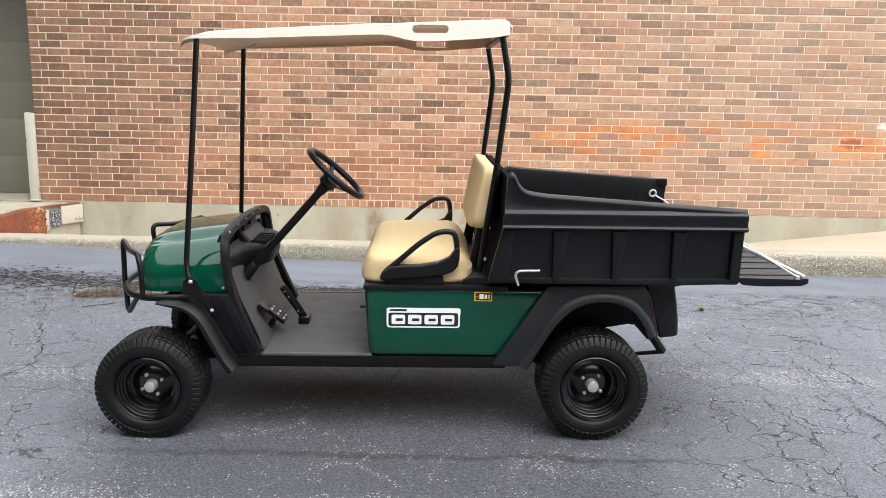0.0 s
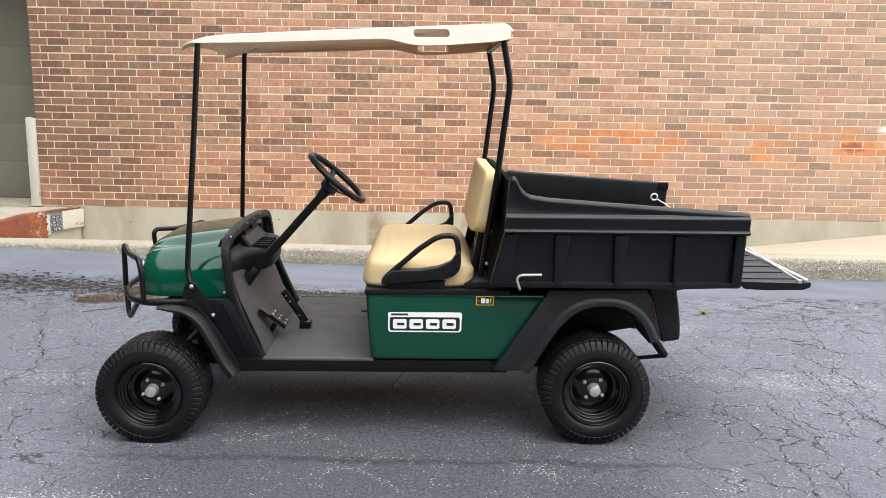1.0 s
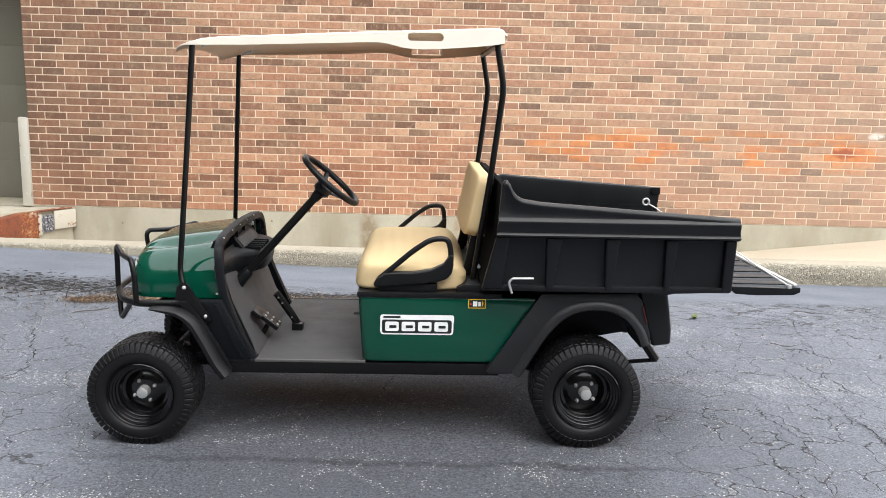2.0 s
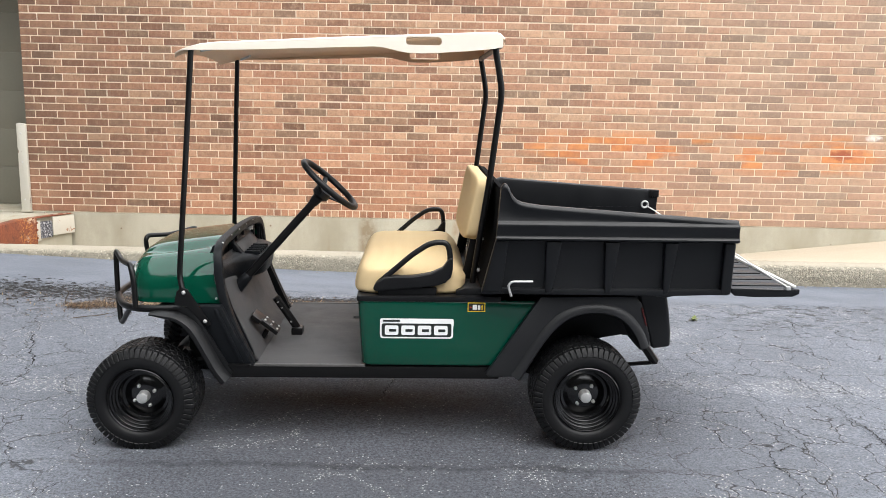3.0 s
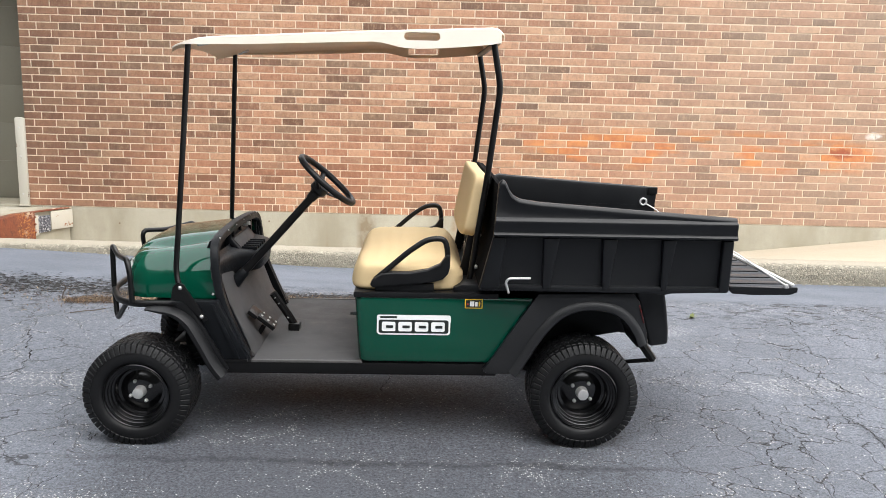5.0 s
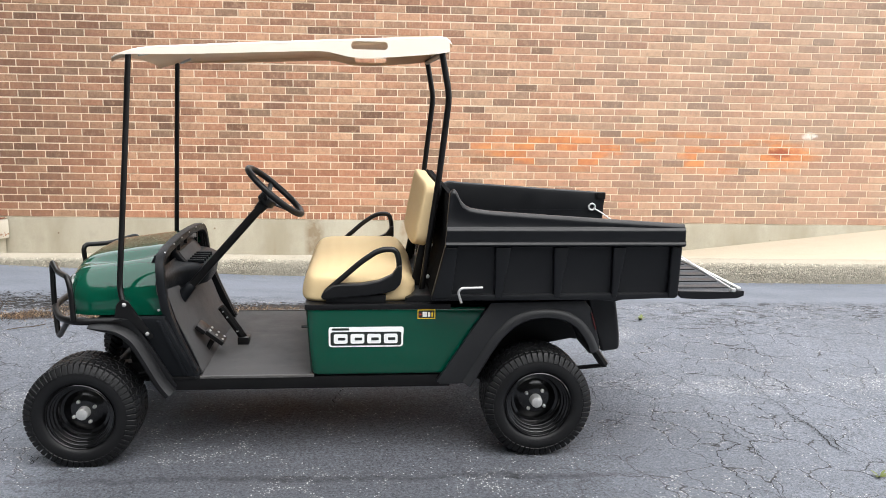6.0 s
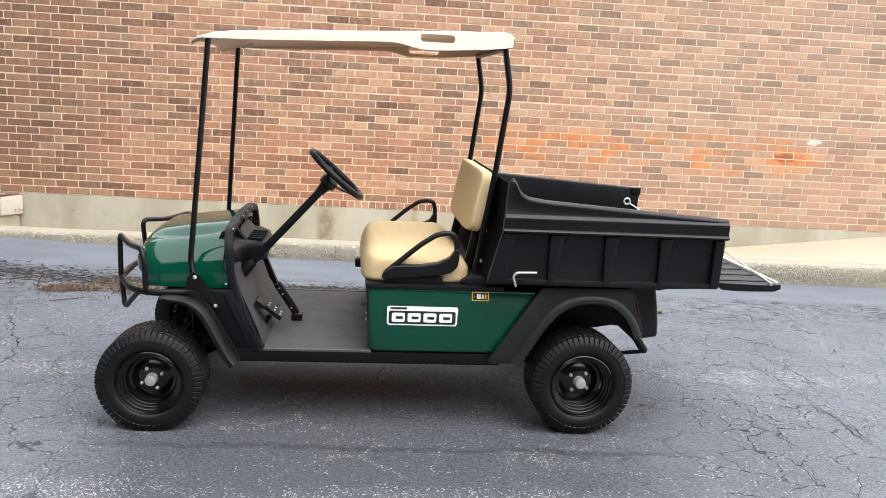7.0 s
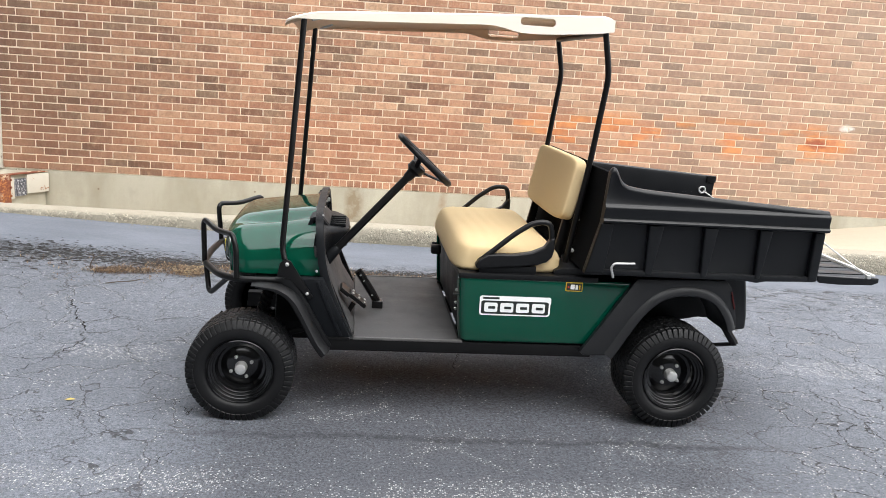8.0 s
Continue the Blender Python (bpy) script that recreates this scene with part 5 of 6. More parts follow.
brake = part("brake_pedal", pedal_pad(-0.475, 0.450, 0.050, 0.335, 0.425), black_paint, cart, "black brake pedal with bright studs")
part("brake_step", pedal_pad(-0.535, 0.492, 0.026, 0.325, 0.435), black_paint, brake)
part("pedal_arm", tube([(-0.49, 0.38, 0.43), (-0.53, 0.38, 0.36)], 0.013), black_paint, brake)
for du, v in ((-0.036, 0.355), (-0.036, 0.405), (0.0, 0.355), (0.0, 0.405), (0.034, 0.355), (0.034, 0.405)):
    stud = lathe([(0, -0.012), (0.005, -0.011), (0.006, -0.006), (0, -0.006)], 8)
    bmesh.ops.transform(stud, matrix=Matrix.Translation((-0.475 + du * 0.79 + 0.004, v, 0.450 - du * 0.616 + 0.004)) @ Matrix.Rotation(radians(-52), 4, "Y") @ Matrix.Rotation(radians(90), 4, "Z"), verts=stud.verts)
    part("stud", stud, zinc, brake)
gas = part("throttle_pedal", tube([(-0.475, 0.540, 0.548), (-0.40, 0.555, 0.43), (-0.375, 0.560, 0.385)], 0.020, n=8), black_paint, cart, "long black throttle pedal")
part("pedal_foot", block((-0.40, 0.525, 0.358), (-0.345, 0.595, 0.395), 0.006), black_paint, gas)
for t in (0.12, 0.3, 0.75):
    p = Vector((-0.475, 0.540, 0.548)).lerp(Vector((-0.375, 0.560, 0.385)), t)
    part("stud", lathe([(0, -0.020), (0.005, -0.019), (0.006, -0.013), (0, -0.013)], 8, mid=p), zinc, gas)


# rear fenders
ARCH = [(0.664, 0.325), (0.682, 0.352), (0.721, 0.419), (0.765, 0.492), (0.804, 0.546), (0.860, 0.601), (0.922, 0.633), (0.985, 0.646), (1.052, 0.645), (1.112, 0.630), (1.160, 0.600), (1.196, 0.560), (1.224, 0.514), (1.242, 0.466)]


def rear_lip():
    line = curve_points([(u, 0, w) for u, w in ARCH], steps=4)
    rings = []
    for i, q in enumerate(line):
        run = (line[min(i + 1, len(line) - 1)] - line[max(i - 1, 0)]).normalized()
        out = Vector((-run.z, 0, run.x))
        rings.append([q + out * a + Vector((0, v, 0)) for a, v in ((-0.028, 0.010), (-0.022, 0.0), (-0.004, -0.002), (0.016, 0.010), (0.030, 0.032), (0.030, 0.060), (0.0, 0.060), (-0.012, 0.22), (-0.028, 0.22))])
    return loft(rings)


def rear_plate():
    inner = [(u, w) for u, w in ARCH]
    return prism([(0.556, 0.322), (0.536, 0.338), (0.566, 0.378), (0.770, 0.690), (1.185, 0.698), (1.215, 0.665), (1.260, 0.51), (1.262, 0.466)] + inner[::-1], 0.012, 0.045, 0.005)


both("wheel_liner", lambda: prism([(0.66, 0.40), (1.03, 0.425), (1.21, 0.458), (1.27, 0.50), (1.27, 0.69), (0.66, 0.69)], 0.25, 0.28, 0.008), frame_steel, cart)
both("rear_fender", rear_plate, fender_plastic, cart, "black plastic rear fender")
both("fender_lip", rear_lip, fender_plastic, cart, "rounded black wheel arch lip")
both("tail_panel", lambda: prism([(1.25, 0.68), (1.392, 0.68), (1.412, 0.57), (1.426, 0.47), (1.428, 0.400), (1.340, 0.388), (1.30, 0.50)], 0.24, 0.34, 0.018, 3), fender_plastic, cart, "black plastic tail panel")
part("rear_cross", block((1.20, 0.28, 0.44), (1.33, 2 * MID - 0.28, 0.66), 0.015), frame_steel, cart)
both("tail_lamp", lambda: prism([(1.236, 0.565), (1.243, 0.567), (1.219, 0.648), (1.213, 0.646)], 0.005, 0.020, 0.003), lamp_red, cart, "narrow dark red tail lamp")
part("hitch", joined(tube([(1.255, 0.13, 0.46), (1.325, 0.13, 0.362)], 0.020, n=8), tube([(1.335, 0.13, 0.362), (1.20, 0.20, 0.325)], 0.010, n=8)), black_paint, cart, "black steel rear bumper stay")


# cargo bed
bed = new("cargo_bed", None)
bed.parent = cart
bed["label"] = "black moulded plastic dump bed with ribbed sides"
NEAR, BED_MID = -0.045, 0.59


def rail_height(u):
    """The top edge of a bed side: a tall front corner, a swoop, then a long fall to the tail."""
    pts = [(0.570, 1.168), (0.580, 1.184), (0.592, 1.188), (0.604, 1.174), (0.618, 1.146), (0.636, 1.122), (0.668, 1.107), (0.75, 1.096), (1.2, 1.066), (1.60, 1.041)]
    for (a, x), (b, y) in zip(pts, pts[1:]):
        if u <= b:
            return x + (y - x) * max(0.0, (u - a) / (b - a))
    return pts[-1][1]


def bed_end(w, pts):
    for (a, x), (b, y) in zip(pts, pts[1:]):
        if w <= b:
            return x + (y - x) * max(0.0, (w - a) / (b - a))
    return pts[-1][1]


def bed_shell(profile):
    """One moulded length of bed side from a profile of (v, w) at each station."""
    rings = []
    for s in [0.0, 0.008, 0.016, 0.024, 0.034, 0.044, 0.056, 0.070, 0.09, 0.12, 0.17] + [0.17 + 0.83 * k / 16 for k in range(1, 17)]:
        ring = []
        top = rail_height(0.572 + 1.025 * s)
        for v, w in profile(top):
            front = bed_end(w, [(0.722, 0.505), (0.944, 0.562), (0.962, 0.560), (1.02, 0.566), (1.125, 0.575), (1.19, 0.578)])
            rear = bed_end(w, [(0.722, 1.582), (0.944, 1.590), (0.957, 1.600), (1.02, 1.598), (1.19, 1.594)])
            ring.append((front + (rear - front) * s, NEAR + v, w))
        rings.append(ring)
    return loft(rings)


def bed_side():
    return bed_shell(lambda top: [(0.026, 0.945), (0.027, 0.90), (0.029, 0.745), (0.024, 0.724), (0.046, 0.722), (0.046, 0.945)])


def bed_band():
    """The flared upper part: rolled rail, sloping panel, proud band and drip lip."""
    return bed_shell(lambda top: [(0.044, 0.944), (0.044, top - 0.020), (0.040, top - 0.004), (0.028, top + 0.003), (0.012, top + 0.001), (0.004, top - 0.008), (0.002, top - 0.018), (0.005, top - 0.026), (0.006, 1.034), (0.002, 1.028), (-0.007, 1.023), (-0.010, 1.016), (-0.009, 1.006), (-0.004, 0.985), (-0.006, 0.970), (-0.012, 0.966), (-0.016, 0.961), (-0.015, 0.954), (-0.008, 0.949), (0.010, 0.946), (0.026, 0.944)])


def bed_rib(top0, top1, low0, low1):
    return lambda: prism([(low0, 0.722), (top0, 0.947), (top1, 0.947), (low1, 0.724)], NEAR + 0.002, NEAR + 0.030, 0.008, 3)


def bed_both(name, build, mat, parent):
    part(name, build(), mat, parent)
    far = build()
    for v in far.verts:
        if v.co.x < 0.68 and v.co.z > 1.09:
            v.co.z = 1.09 + 0.15 * (v.co.z - 1.09)
        v.co.y = 2 * BED_MID - v.co.y
    bmesh.ops.reverse_faces(far, faces=far.faces)
    part(name, far, mat, parent)


bed_both("bed_side", bed_side, bed_plastic, bed)
bed_both("side_band", bed_band, bed_plastic, bed)
for shape in ((0.560, 0.615, 0.505, 0.590), (0.775, 0.843, 0.777, 0.808), (1.028, 1.092, 1.034, 1.062), (1.286, 1.345, 1.288, 1.312), (1.545, 1.592, 1.540, 1.584)):
    bed_both("side_rib", bed_rib(*shape), bed_plastic, bed)
bed_both("lower_rail", lambda: prism([(0.505, 0.714), (0.510, 0.738), (1.584, 0.742), (1.583, 0.720), (1.34, 0.712), (1.30, 0.704), (1.25, 0.712)], NEAR + 0.006, NEAR + 0.05, 0.006), bed_plastic, bed)
part("bed_floor", block((0.53, NEAR + 0.03, 0.712), (1.585, 2 * BED_MID - NEAR - 0.03, 0.745), 0.004), bed_plastic, bed)
part("headboard", prism([(0.505, 0.722), (0.575, 0.95), (0.578, 1.165), (0.600, 1.165), (0.605, 0.95), (0.55, 0.722)], NEAR + 0.044, 2 * BED_MID - NEAR - 0.044, 0.004), matte_plastic, bed, "tall black front wall of the bed")
ring_line = [(1.520 + 0.018 * math.cos(2 * math.pi * k / 20), 2 * BED_MID - NEAR - 0.060, 0.963 + 0.018 * math.sin(2 * math.pi * k / 20)) for k in range(20)]
part("tie_ring", tube(ring_line, 0.0055, True, 8, (0, 1, 0)), zinc, bed, "bright steel tie ring")
part("ring_cable", tube([(1.53, 2 * BED_MID - NEAR - 0.058, 0.955), (1.585, 2 * BED_MID - NEAR - 0.05, 0.925), (1.83, 2 * BED_MID - 0.03, 0.755)], 0.004, n=6), cable_white, bed, "pale tailgate cable")
part("latch_corner", block((1.545, 2 * BED_MID - NEAR - 0.055, 1.005), (1.600, 2 * BED_MID - NEAR - 0.02, 1.045), 0.004), black_paint, bed)

gate = part("tailgate", block((1.592, -0.015, 0.722), (1.880, 2 * BED_MID + 0.015, 0.745), 0.008), gate_sheen, bed, "open grey-black ribbed tailgate")
for k in range(9):
    v = 0.06 + k * (2 * BED_MID - 0.12) / 8
    part("gate_rib", block((1.618, v - 0.028, 0.743), (1.850, v + 0.028, 0.750), 0.004), bed_plastic, gate)
part("gate_edge", block((1.868, -0.010, 0.748), (1.884, 2 * BED_MID + 0.01, 0.758), 0.003), cable_white, gate, "pale edge strip of the tailgate")
part("gate_side", prism([(1.590, 0.748), (1.592, 0.728), (1.606, 0.714), (1.70, 0.709), (1.86, 0.712), (1.885, 0.722), (1.885, 0.742)], -0.030, -0.008, 0.005), bed_plastic, gate)
part("gate_latch", block((1.835, -0.028, 0.722), (1.892, -0.010, 0.746), 0.005), bed_plastic, gate)
part("gate_latch", block((1.83, -0.034, 0.742), (1.85, -0.012, 0.758), 0.003), zinc, gate)
part("gate_cable", tube([(1.588, -0.03, 0.905), (1.70, -0.028, 0.835), (1.842, -0.024, 0.752)], 0.0035, n=6), cable_white, bed, "pale tailgate cable")
part("release_lever", tube(rounded_path([(0.722, NEAR - 0.012, 0.775), (0.630, NEAR - 0.012, 0.773), (0.616, NEAR - 0.012, 0.755), (0.632, NEAR - 0.008, 0.708)], 0.014), 0.0055, n=8), zinc, cart, "bent bright steel bed release lever")


# decals
decal = new("badge_decal", None)
decal.parent = cart
decal["label"] = "white and black badge decal"
FACE = 0.0495
part("white_plate", prism(rounded_rect(0.066, 0.488, 0.390, 0.566, 0.014), FACE - 0.0012, FACE + 0.001, 0.0), white_vinyl, decal)
part("white_tab", prism(rounded_rect(0.066, 0.540, 0.392, 0.578, 0.010), FACE - 0.0010, FACE + 0.001, 0.0), white_vinyl, decal)
part("dark_field", prism(rounded_rect(0.074, 0.495, 0.382, 0.556, 0.010), FACE - 0.0022, FACE - 0.001, 0.0), dark_vinyl, decal)
for k in range(4):
    u0 = 0.088 + 0.0725 * k
    part("badge_block", prism(rounded_rect(u0, 0.504, u0 + 0.060, 0.547, 0.008), FACE - 0.0034, FACE - 0.002, 0.0), white_vinyl, decal)
    part("badge_slot", prism(rounded_rect(u0 + 0.018, 0.519, u0 + 0.050, 0.531, 0.003), FACE - 0.0046, FACE - 0.003, 0.0), dark_vinyl, decal)
part("dark_bar", prism(rounded_rect(0.080, 0.5635, 0.155, 0.5725, 0.001), FACE - 0.0022, FACE - 0.0008, 0.0), dark_vinyl, decal)

sticker = new("warning_sticker", None)
sticker.parent = cart
sticker["label"] = "small yellow-edged warning sticker"
part("yellow_edge", prism(rounded_rect(0.452, 0.612, 0.530, 0.654, 0.002), FACE - 0.0012, FACE + 0.001, 0.0), yellow_vinyl, sticker)
part("dark_field", prism(rounded_rect(0.456, 0.616, 0.526, 0.650, 0.001), FACE - 0.0022, FACE - 0.0008, 0.0), dark_vinyl, sticker)
part("red_mark", prism([(0.461, 0.627), (0.461, 0.637), (0.472, 0.632)], FACE - 0.0032, FACE - 0.002, 0.0), red_vinyl, sticker)
part("white_bar", prism(rounded_rect(0.474, 0.622, 0.493, 0.644, 0.001), FACE - 0.0032, FACE - 0.002, 0.0), white_vinyl, sticker)
part("white_bar", prism(rounded_rect(0.497, 0.622, 0.508, 0.642, 0.001), FACE - 0.0032, FACE - 0.002, 0.0), white_vinyl, sticker)
part("yellow_mark", prism([(0.513, 0.622), (0.513, 0.636), (0.511, 0.636), (0.516, 0.646), (0.521, 0.636), (0.519, 0.636), (0.519, 0.622)], FACE - 0.0032, FACE - 0.002, 0.0), yellow_vinyl, sticker)


# ---- loose things on the asphalt ----
litter_mat = Mat("dry_needles", 0.9)
_pick = litter_mat.n.new("ShaderNodeNewGeometry").outputs["Random Per Island"]
litter_mat.colour(litter_mat.steps(_pick, (0.0, (0.016, 0.013, 0.011)), (0.34, (0.042, 0.027, 0.019)), (0.58, (0.095, 0.056, 0.033)), (0.80, (0.17, 0.100, 0.055)), (0.95, (0.34, 0.26, 0.16))))
soil_mat = plain("damp_soil", (0.012, 0.011, 0.011), 0.8, 0.0, 60.0, 0.5, 0.6)


def scatter(name, spots, seed, size, label, category):
    """Short curled bits of needle and leaf heaped along a line."""
    rnd = random.Random(seed)
    verts, faces = [], []
    for (x, y, rx, ry, count) in spots:
        for _ in range(count):
            px, py = rnd.gauss(x, rx), rnd.gauss(y, ry)
            a, ln, wd = rnd.uniform(0, math.pi), rnd.uniform(0.4, 1.0) * size, rnd.choice((0.0006, 0.0009, 0.0011, 0.0022))
            z = ground_z(px, py) + rnd.uniform(0.002, 0.012)
            dx, dy, dz = math.cos(a) * ln / 2, math.sin(a) * ln / 2, rnd.uniform(-0.006, 0.010)
            nx, ny = -math.sin(a) * wd, math.cos(a) * wd
            k = len(verts)
            verts += [(px - dx - nx, py - dy - ny, z), (px - dx + nx, py - dy + ny, z), (px + nx * 1.4, py + ny * 1.4, z + 0.006 + dz), (px - nx * 1.4, py - ny * 1.4, z + 0.006 + dz), (px + dx + nx * 0.4, py + dy + ny * 0.4, z + dz), (px + dx - nx * 0.4, py + dy - ny * 0.4, z + dz)]
            faces += [(k, k + 1, k + 2, k + 3), (k + 3, k + 2, k + 4, k + 5)]
    me = bpy.data.meshes.new(name)
    me.from_pydata(verts, [], faces)
    me.materials.append(litter_mat.m)
    return tagged(new(name, me), label, category, kind="stuff")


scatter("leaf_litter", [(-2.34, 2.43, 0.06, 0.035, 700), (-2.22, 2.46, 0.07, 0.045, 1100), (-2.05, 2.47, 0.05, 0.04, 300), (-1.98, 2.62, 0.12, 0.06, 500), (-1.78, 2.50, 0.07, 0.06, 1500), (-1.35, 2.60, 0.25, 0.07, 1500), (-0.7, 2.58, 0.35, 0.07, 2400), (-0.15, 2.60, 0.25, 0.06, 1300), (-2.8, 2.6, 0.5, 0.14, 260), (-2.2, 2.3, 0.3, 0.12, 160)], 3, 0.042, "brown pine needles and dead leaves heaped on asphalt", "leaf litter")


def soil_patch(points, seed):
    """A low uneven crust of dirt beside the needles."""
    rnd = random.Random(seed)
    b = bmesh.new()
    for x, y, rx, ry in points:
        for _ in range(int(1300 * rx / 0.4)):
            px, py = rnd.gauss(x, rx), rnd.gauss(y, ry)
            r = rnd.uniform(0.002, 0.008) * rnd.choice((1.0, 1.0, 1.0, 2.0))
            z = ground_z(px, py)
            ring = [b.verts.new((px + r * rnd.uniform(0.9, 3.2) * math.cos(k * 1.256), py + r * rnd.uniform(0.5, 0.9) * math.sin(k * 1.256), z + 0.001)) for k in range(5)]
            top = b.verts.new((px, py, z + r * 0.45))
            for k in range(5):
                b.faces.new((ring[k], ring[(k + 1) % 5], top))
    return b


crust = new("dirt_crust", finish(soil_patch([(-3.1, 2.85, 0.40, 0.13), (-2.6, 2.80, 0.40, 0.12), (-2.05, 2.72, 0.14, 0.07), (-1.84, 2.66, 0.12, 0.06), (-1.95, 2.66, 0.14, 0.05), (-1.6, 2.78, 0.35, 0.06), (-0.9, 2.74, 0.4, 0.05), (-0.2, 2.76, 0.3, 0.05)], 8), soil_mat, "dirt_crust"))
tagged(crust, "dark crumbs of dirt along the sealed asphalt edge", "dirt", kind="stuff")

straw_mat = plain("straw", (0.30, 0.225, 0.13), 0.85, 0.0, 90.0, 0.3, 0.2)
straw = bmesh.new()
_r = random.Random(31)
for _ in range(46):
    sx, sy, sa, sl = _r.gauss(-1.77, 0.05), _r.gauss(2.49, 0.05), _r.gauss(0.6, 0.9), _r.uniform(0.04, 0.11)
    sz = ground_z(sx, sy)
    tube([(sx, sy, sz + _r.uniform(0.004, 0.02)), (sx + 0.5 * sl * math.cos(sa), sy + 0.5 * sl * math.sin(sa), sz + _r.uniform(0.008, 0.035)), (sx + sl * math.cos(sa), sy + sl * math.sin(sa), sz + _r.uniform(0.004, 0.03))], 0.0014, n=4, up=(0, 0, 1), bm=straw)
tagged(new("dry_straw", finish(straw, straw_mat, "dry_straw")), "tangle of pale dry straw lying on the needles", "straw", kind="stuff")

twig_mat = plain("twig_bark", (0.075, 0.058, 0.045), 0.9, 0.0, 80.0, 0.3, 0.4)
twig = tagged(new("twig", None), "thin dry twig standing in the needles", "twig")
part("stem", tube(curve_points([(-2.46, 2.47, -0.005), (-2.45, 2.47, 0.04), (-2.43, 2.47, 0.075), (-2.435, 2.46, 0.10)]), 0.0042, n=6), twig_mat, twig)
part("side_shoot", tube(curve_points([(-2.435, 2.47, 0.07), (-2.40, 2.47, 0.088), (-2.35, 2.48, 0.09)]), 0.0024, n=5), twig_mat, twig)
part("side_shoot", tube(curve_points([(-2.435, 2.46, 0.09), (-2.46, 2.46, 0.105)]), 0.0024, n=5), twig_mat, twig)
stick = tagged(new("stick", finish(tube(curve_points([(-2.22, 2.06, 0.003), (-2.14, 2.11, 0.005), (-2.09, 2.13, 0.004), (-2.03, 2.20, 0.003)]), 0.0035, n=6), twig_mat, "stick")), "bent dry stick lying on asphalt", "stick")

weed_mat = plain("weed_leaf", (0.115, 0.14, 0.032), 0.6, 0.0, 50.0, 0.3, 0.2)


def weed(x, y, seed, size, count):
    rnd = random.Random(seed)
    ob = tagged(new("weed", None), "small yellow-green weed growing from a crack", "weed", group="weeds in the cracks")
    ob.location = (x, y, ground_z(x, y))
    for _ in range(count):
        a, ln = rnd.uniform(0, 2 * math.pi), rnd.uniform(0.5, 1.0) * size
        up = rnd.uniform(0.35, 0.95)
        b = bmesh.new()
        c, s = math.cos(a), math.sin(a)
        last = None
        for k, wd in ((0, 0.15), (0.4, 1.0), (0.75, 0.8), (1.0, 0.05)):
            r, z = ln * k, ln * up * k * (1.35 - 0.6 * k)
            w = wd * size * 0.13
            row = [b.verts.new((c * r - s * w, s * r + c * w, z)), b.verts.new((c * r + s * w, s * r - c * w, z))]
            if last:
                b.faces.new((last[0], last[1], row[1], row[0]))
            last = row
        part("leaf", b, weed_mat, ob)


weed(2.15, 2.42, 1, 0.050, 22)
weed(2.445, -0.152, 2, 0.045, 10)
weed(1.93, 2.36, 3, 0.025, 6)

leaf_mat = plain("yellow_leaf", (0.42, 0.33, 0.10), 0.7, 0.0, 60.0, 0.2, 0.2)
fallen = bmesh.new()
for side in (-1, 1):
    fallen.faces.new([fallen.verts.new(q) for q in ((-1.77, 0.14, ground_z(-1.77, 0.14) + 0.004), (-1.75, 0.14 + 0.014 * side, ground_z(-1.75, 0.14) + 0.008), (-1.72, 0.146, ground_z(-1.72, 0.14) + 0.005))])
tagged(new("fallen_leaf", finish(fallen, leaf_mat, "fallen_leaf")), "small curled yellow leaf lying on asphalt", "leaf")

rubble_mat = plain("kerb_rubble", (0.19, 0.17, 0.14), 0.95, 0.0, 70.0, 0.45, 0.4)


def rubble(seed, count):
    """Crumbs of concrete fallen from the kerb."""
    rnd = random.Random(seed)
    b = bmesh.new()
    for _ in range(count):
        x = rnd.uniform(-6.5, 5.0)
        if noise.noise(Vector((x * 2.1, 0, 0))) < -0.05:
            continue
        y, r = KERB_Y - abs(rnd.gauss(0.0, 0.06)) - 0.004, rnd.uniform(0.003, 0.010)
        z = ground_z(x, y)
        ring = [b.verts.new((x + r * rnd.uniform(0.6, 1.4) * math.cos(k * 1.256), y + r * rnd.uniform(0.6, 1.2) * math.sin(k * 1.256), z - 0.001)) for k in range(5)]
        top = b.verts.new((x + rnd.uniform(-0.3, 0.3) * r, y, z + r * rnd.uniform(0.6, 1.1)))
        for k in range(5):
            b.faces.new((ring[k], ring[(k + 1) % 5], top))
    return b


tagged(new("kerb_rubble", finish(rubble(21, 420), rubble_mat, "kerb_rubble", 20)), "pale concrete crumbs lying along the kerb", "rubble", kind="stuff")


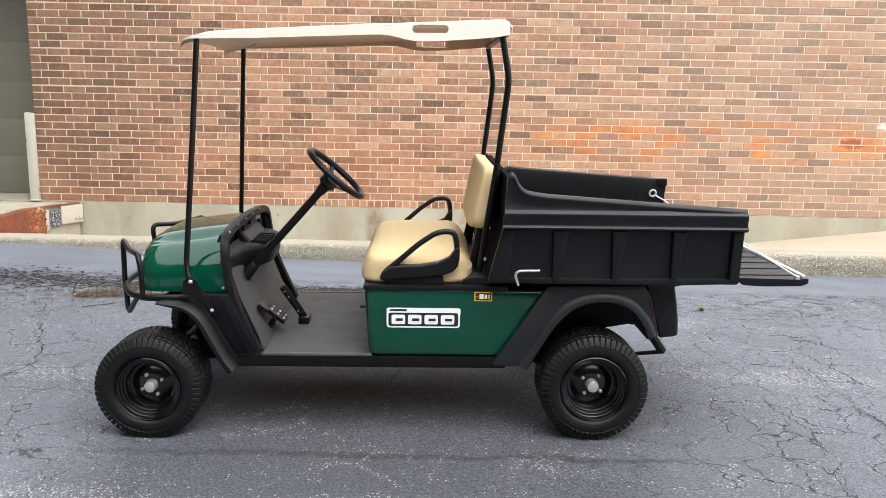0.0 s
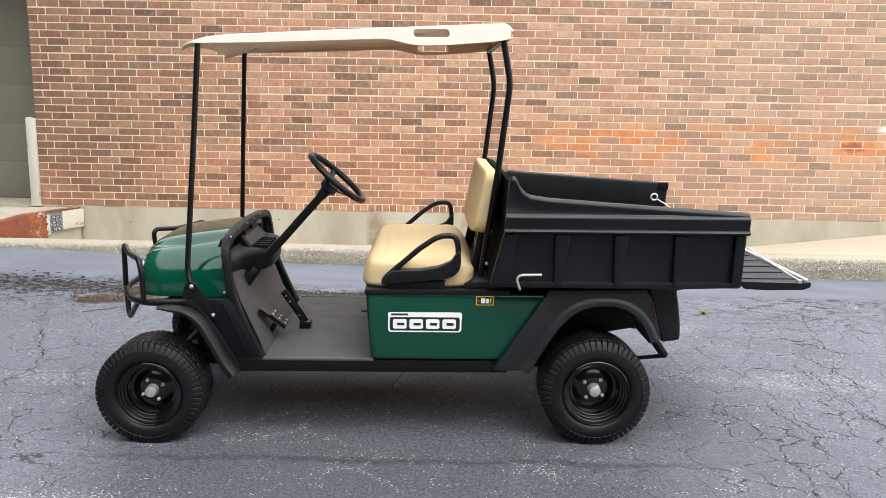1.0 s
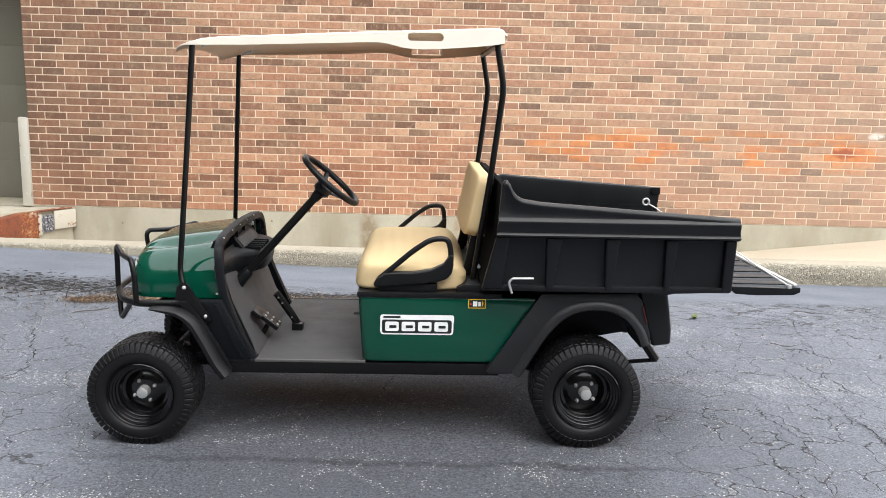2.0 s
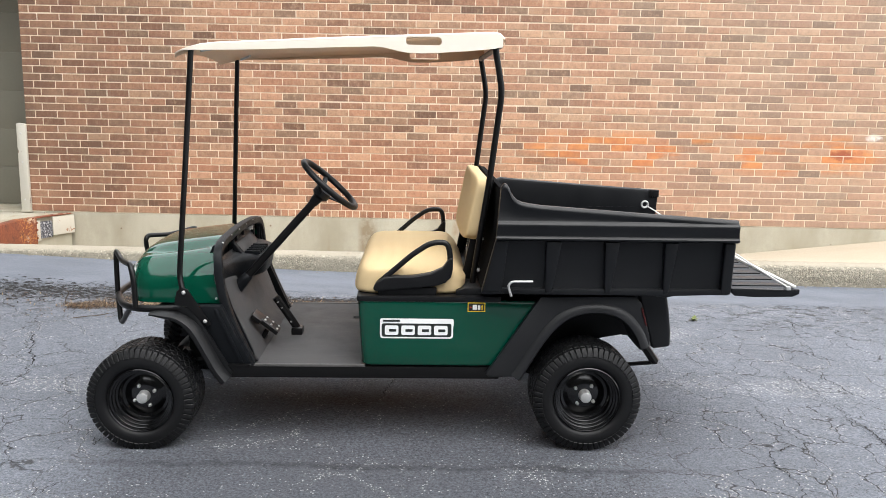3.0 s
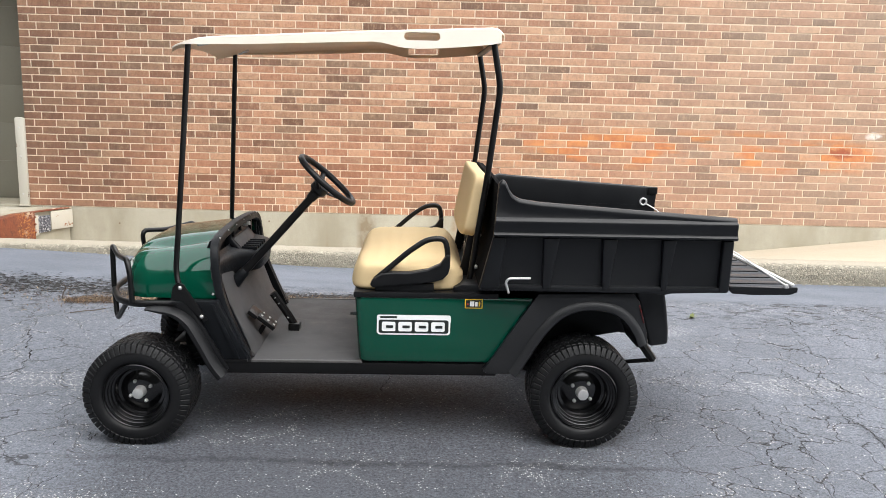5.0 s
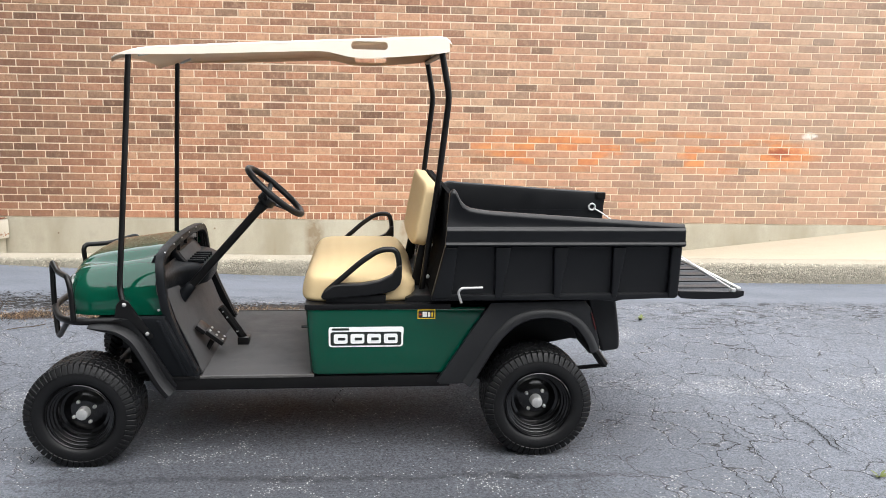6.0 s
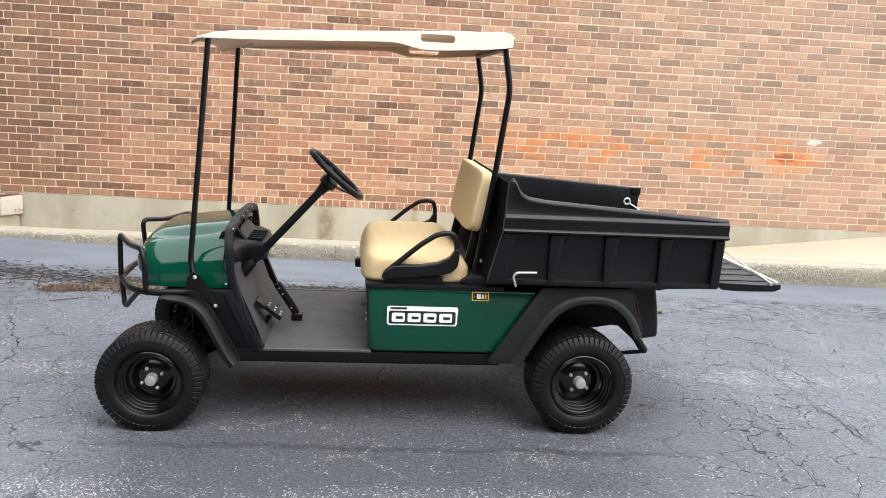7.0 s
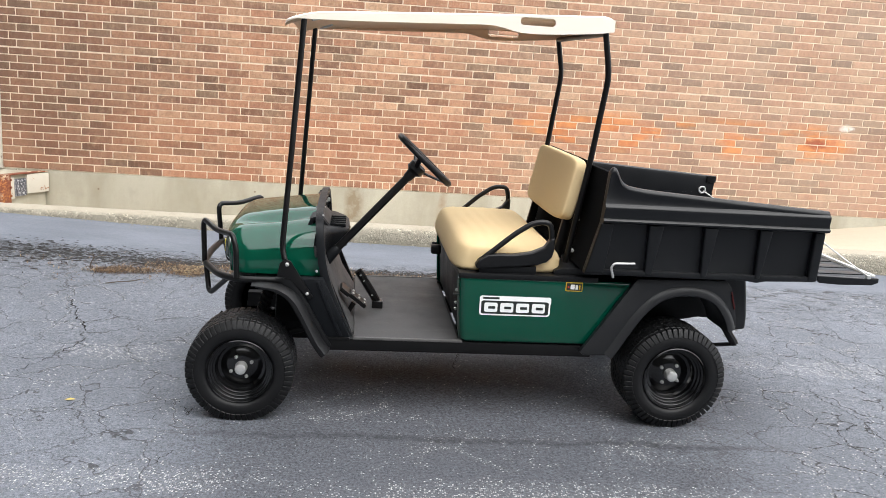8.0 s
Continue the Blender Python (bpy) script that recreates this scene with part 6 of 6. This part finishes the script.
# ---- bricks of the wall ----
def brick_mesh(w, h, seed):
    """One brick: face and four short sides, corners slightly out of true."""
    rnd = random.Random(seed)
    j = lambda: rnd.uniform(-0.0018, 0.0018)
    f = [(x + j(), j(), z + j()) for x, z in ((0.004, 0.004), (w - 0.004, 0.004), (w - 0.004, h - 0.004), (0.004, h - 0.004))]
    s = [(x, 0.004, z) for x, z in ((0, 0), (w, 0), (w, h), (0, h))]
    r = [(x, 0.03, z) for x, z in ((0, 0), (w, 0), (w, h), (0, h))]
    quads = [(0, 1, 2, 3)] + [(4 + k, 4 + (k + 1) % 4, (k + 1) % 4, k) for k in range(4)] + [(8 + k, 8 + (k + 1) % 4, 4 + (k + 1) % 4, 4 + k) for k in range(4)]
    return f + s + r, quads


shared = {}
for kind, width in (("stretcher", BRICK - 0.0135), ("header", BRICK / 3 - 0.0135)):
    shared[kind] = []
    for k in range(4):
        me = bpy.data.meshes.new("brick")
        verts, quads = brick_mesh(width, COURSE - 0.0135, 40 + k)
        me.from_pydata(verts, [], quads)
        me.materials.append(brick_mat)
        shared[kind].append(me)

rnd = random.Random(5)
all_verts, all_quads = [], []


THICK_JOINTS = {15: 0.92, 20: 0.95, 26: 0.94}


def lay(x, z, kind, width, near, row):
    y = WALL_Y + rnd.uniform(-0.002, 0.002)
    if near:
        ob = new("brick", shared[kind][rnd.randrange(4)])
        ob.location, ob.parent = (x, y, z), wall_north
        if row in THICK_JOINTS:
            ob.scale = (1.0, 1.0, THICK_JOINTS[row])
        return
    verts, quads = brick_mesh(width, (COURSE - 0.0135) * THICK_JOINTS.get(row, 1.0), rnd.random())
    at = len(all_verts)
    all_verts.extend((x + a, y + b, z + c) for a, b, c in verts)
    all_quads.extend(tuple(at + q for q in quad) for quad in quads)


for row in range(42):
    z = BASE_Z + row * COURSE + 0.00675
    if row == 0:
        x = DOOR_X + 0.006
        while x < 10.2:
            head = -2.45 < x < 1.05
            pitch = BRICK / 3 if head else BRICK
            lay(x, z, "header" if head else "stretcher", pitch - 0.0135, False, row)
            x += pitch
        continue
    # Third bond: the courses swing back and forth by a third of a brick.
    phase = 0.47 if row % 2 else 0.82
    x = DOOR_X + 0.006 + phase * BRICK + rnd.uniform(-0.004, 0.004)
    if x - DOOR_X > 0.05:
        lay(DOOR_X + 0.006, z, "stretcher", x - DOOR_X - 0.006 - 0.0135, False, row)
    while x < 10.2:
        lay(x, z, "stretcher", BRICK - 0.0135, -2.2 < x < 0.95 and row < 28, row)
        x += BRICK
rest = bpy.data.meshes.new("brickwork")
rest.from_pydata(all_verts, [], all_quads)
rest.materials.append(brick_mat_joined)
brickwork = new("brickwork", rest)
brickwork.parent = wall_north
tagged(brickwork, kind="stuff")
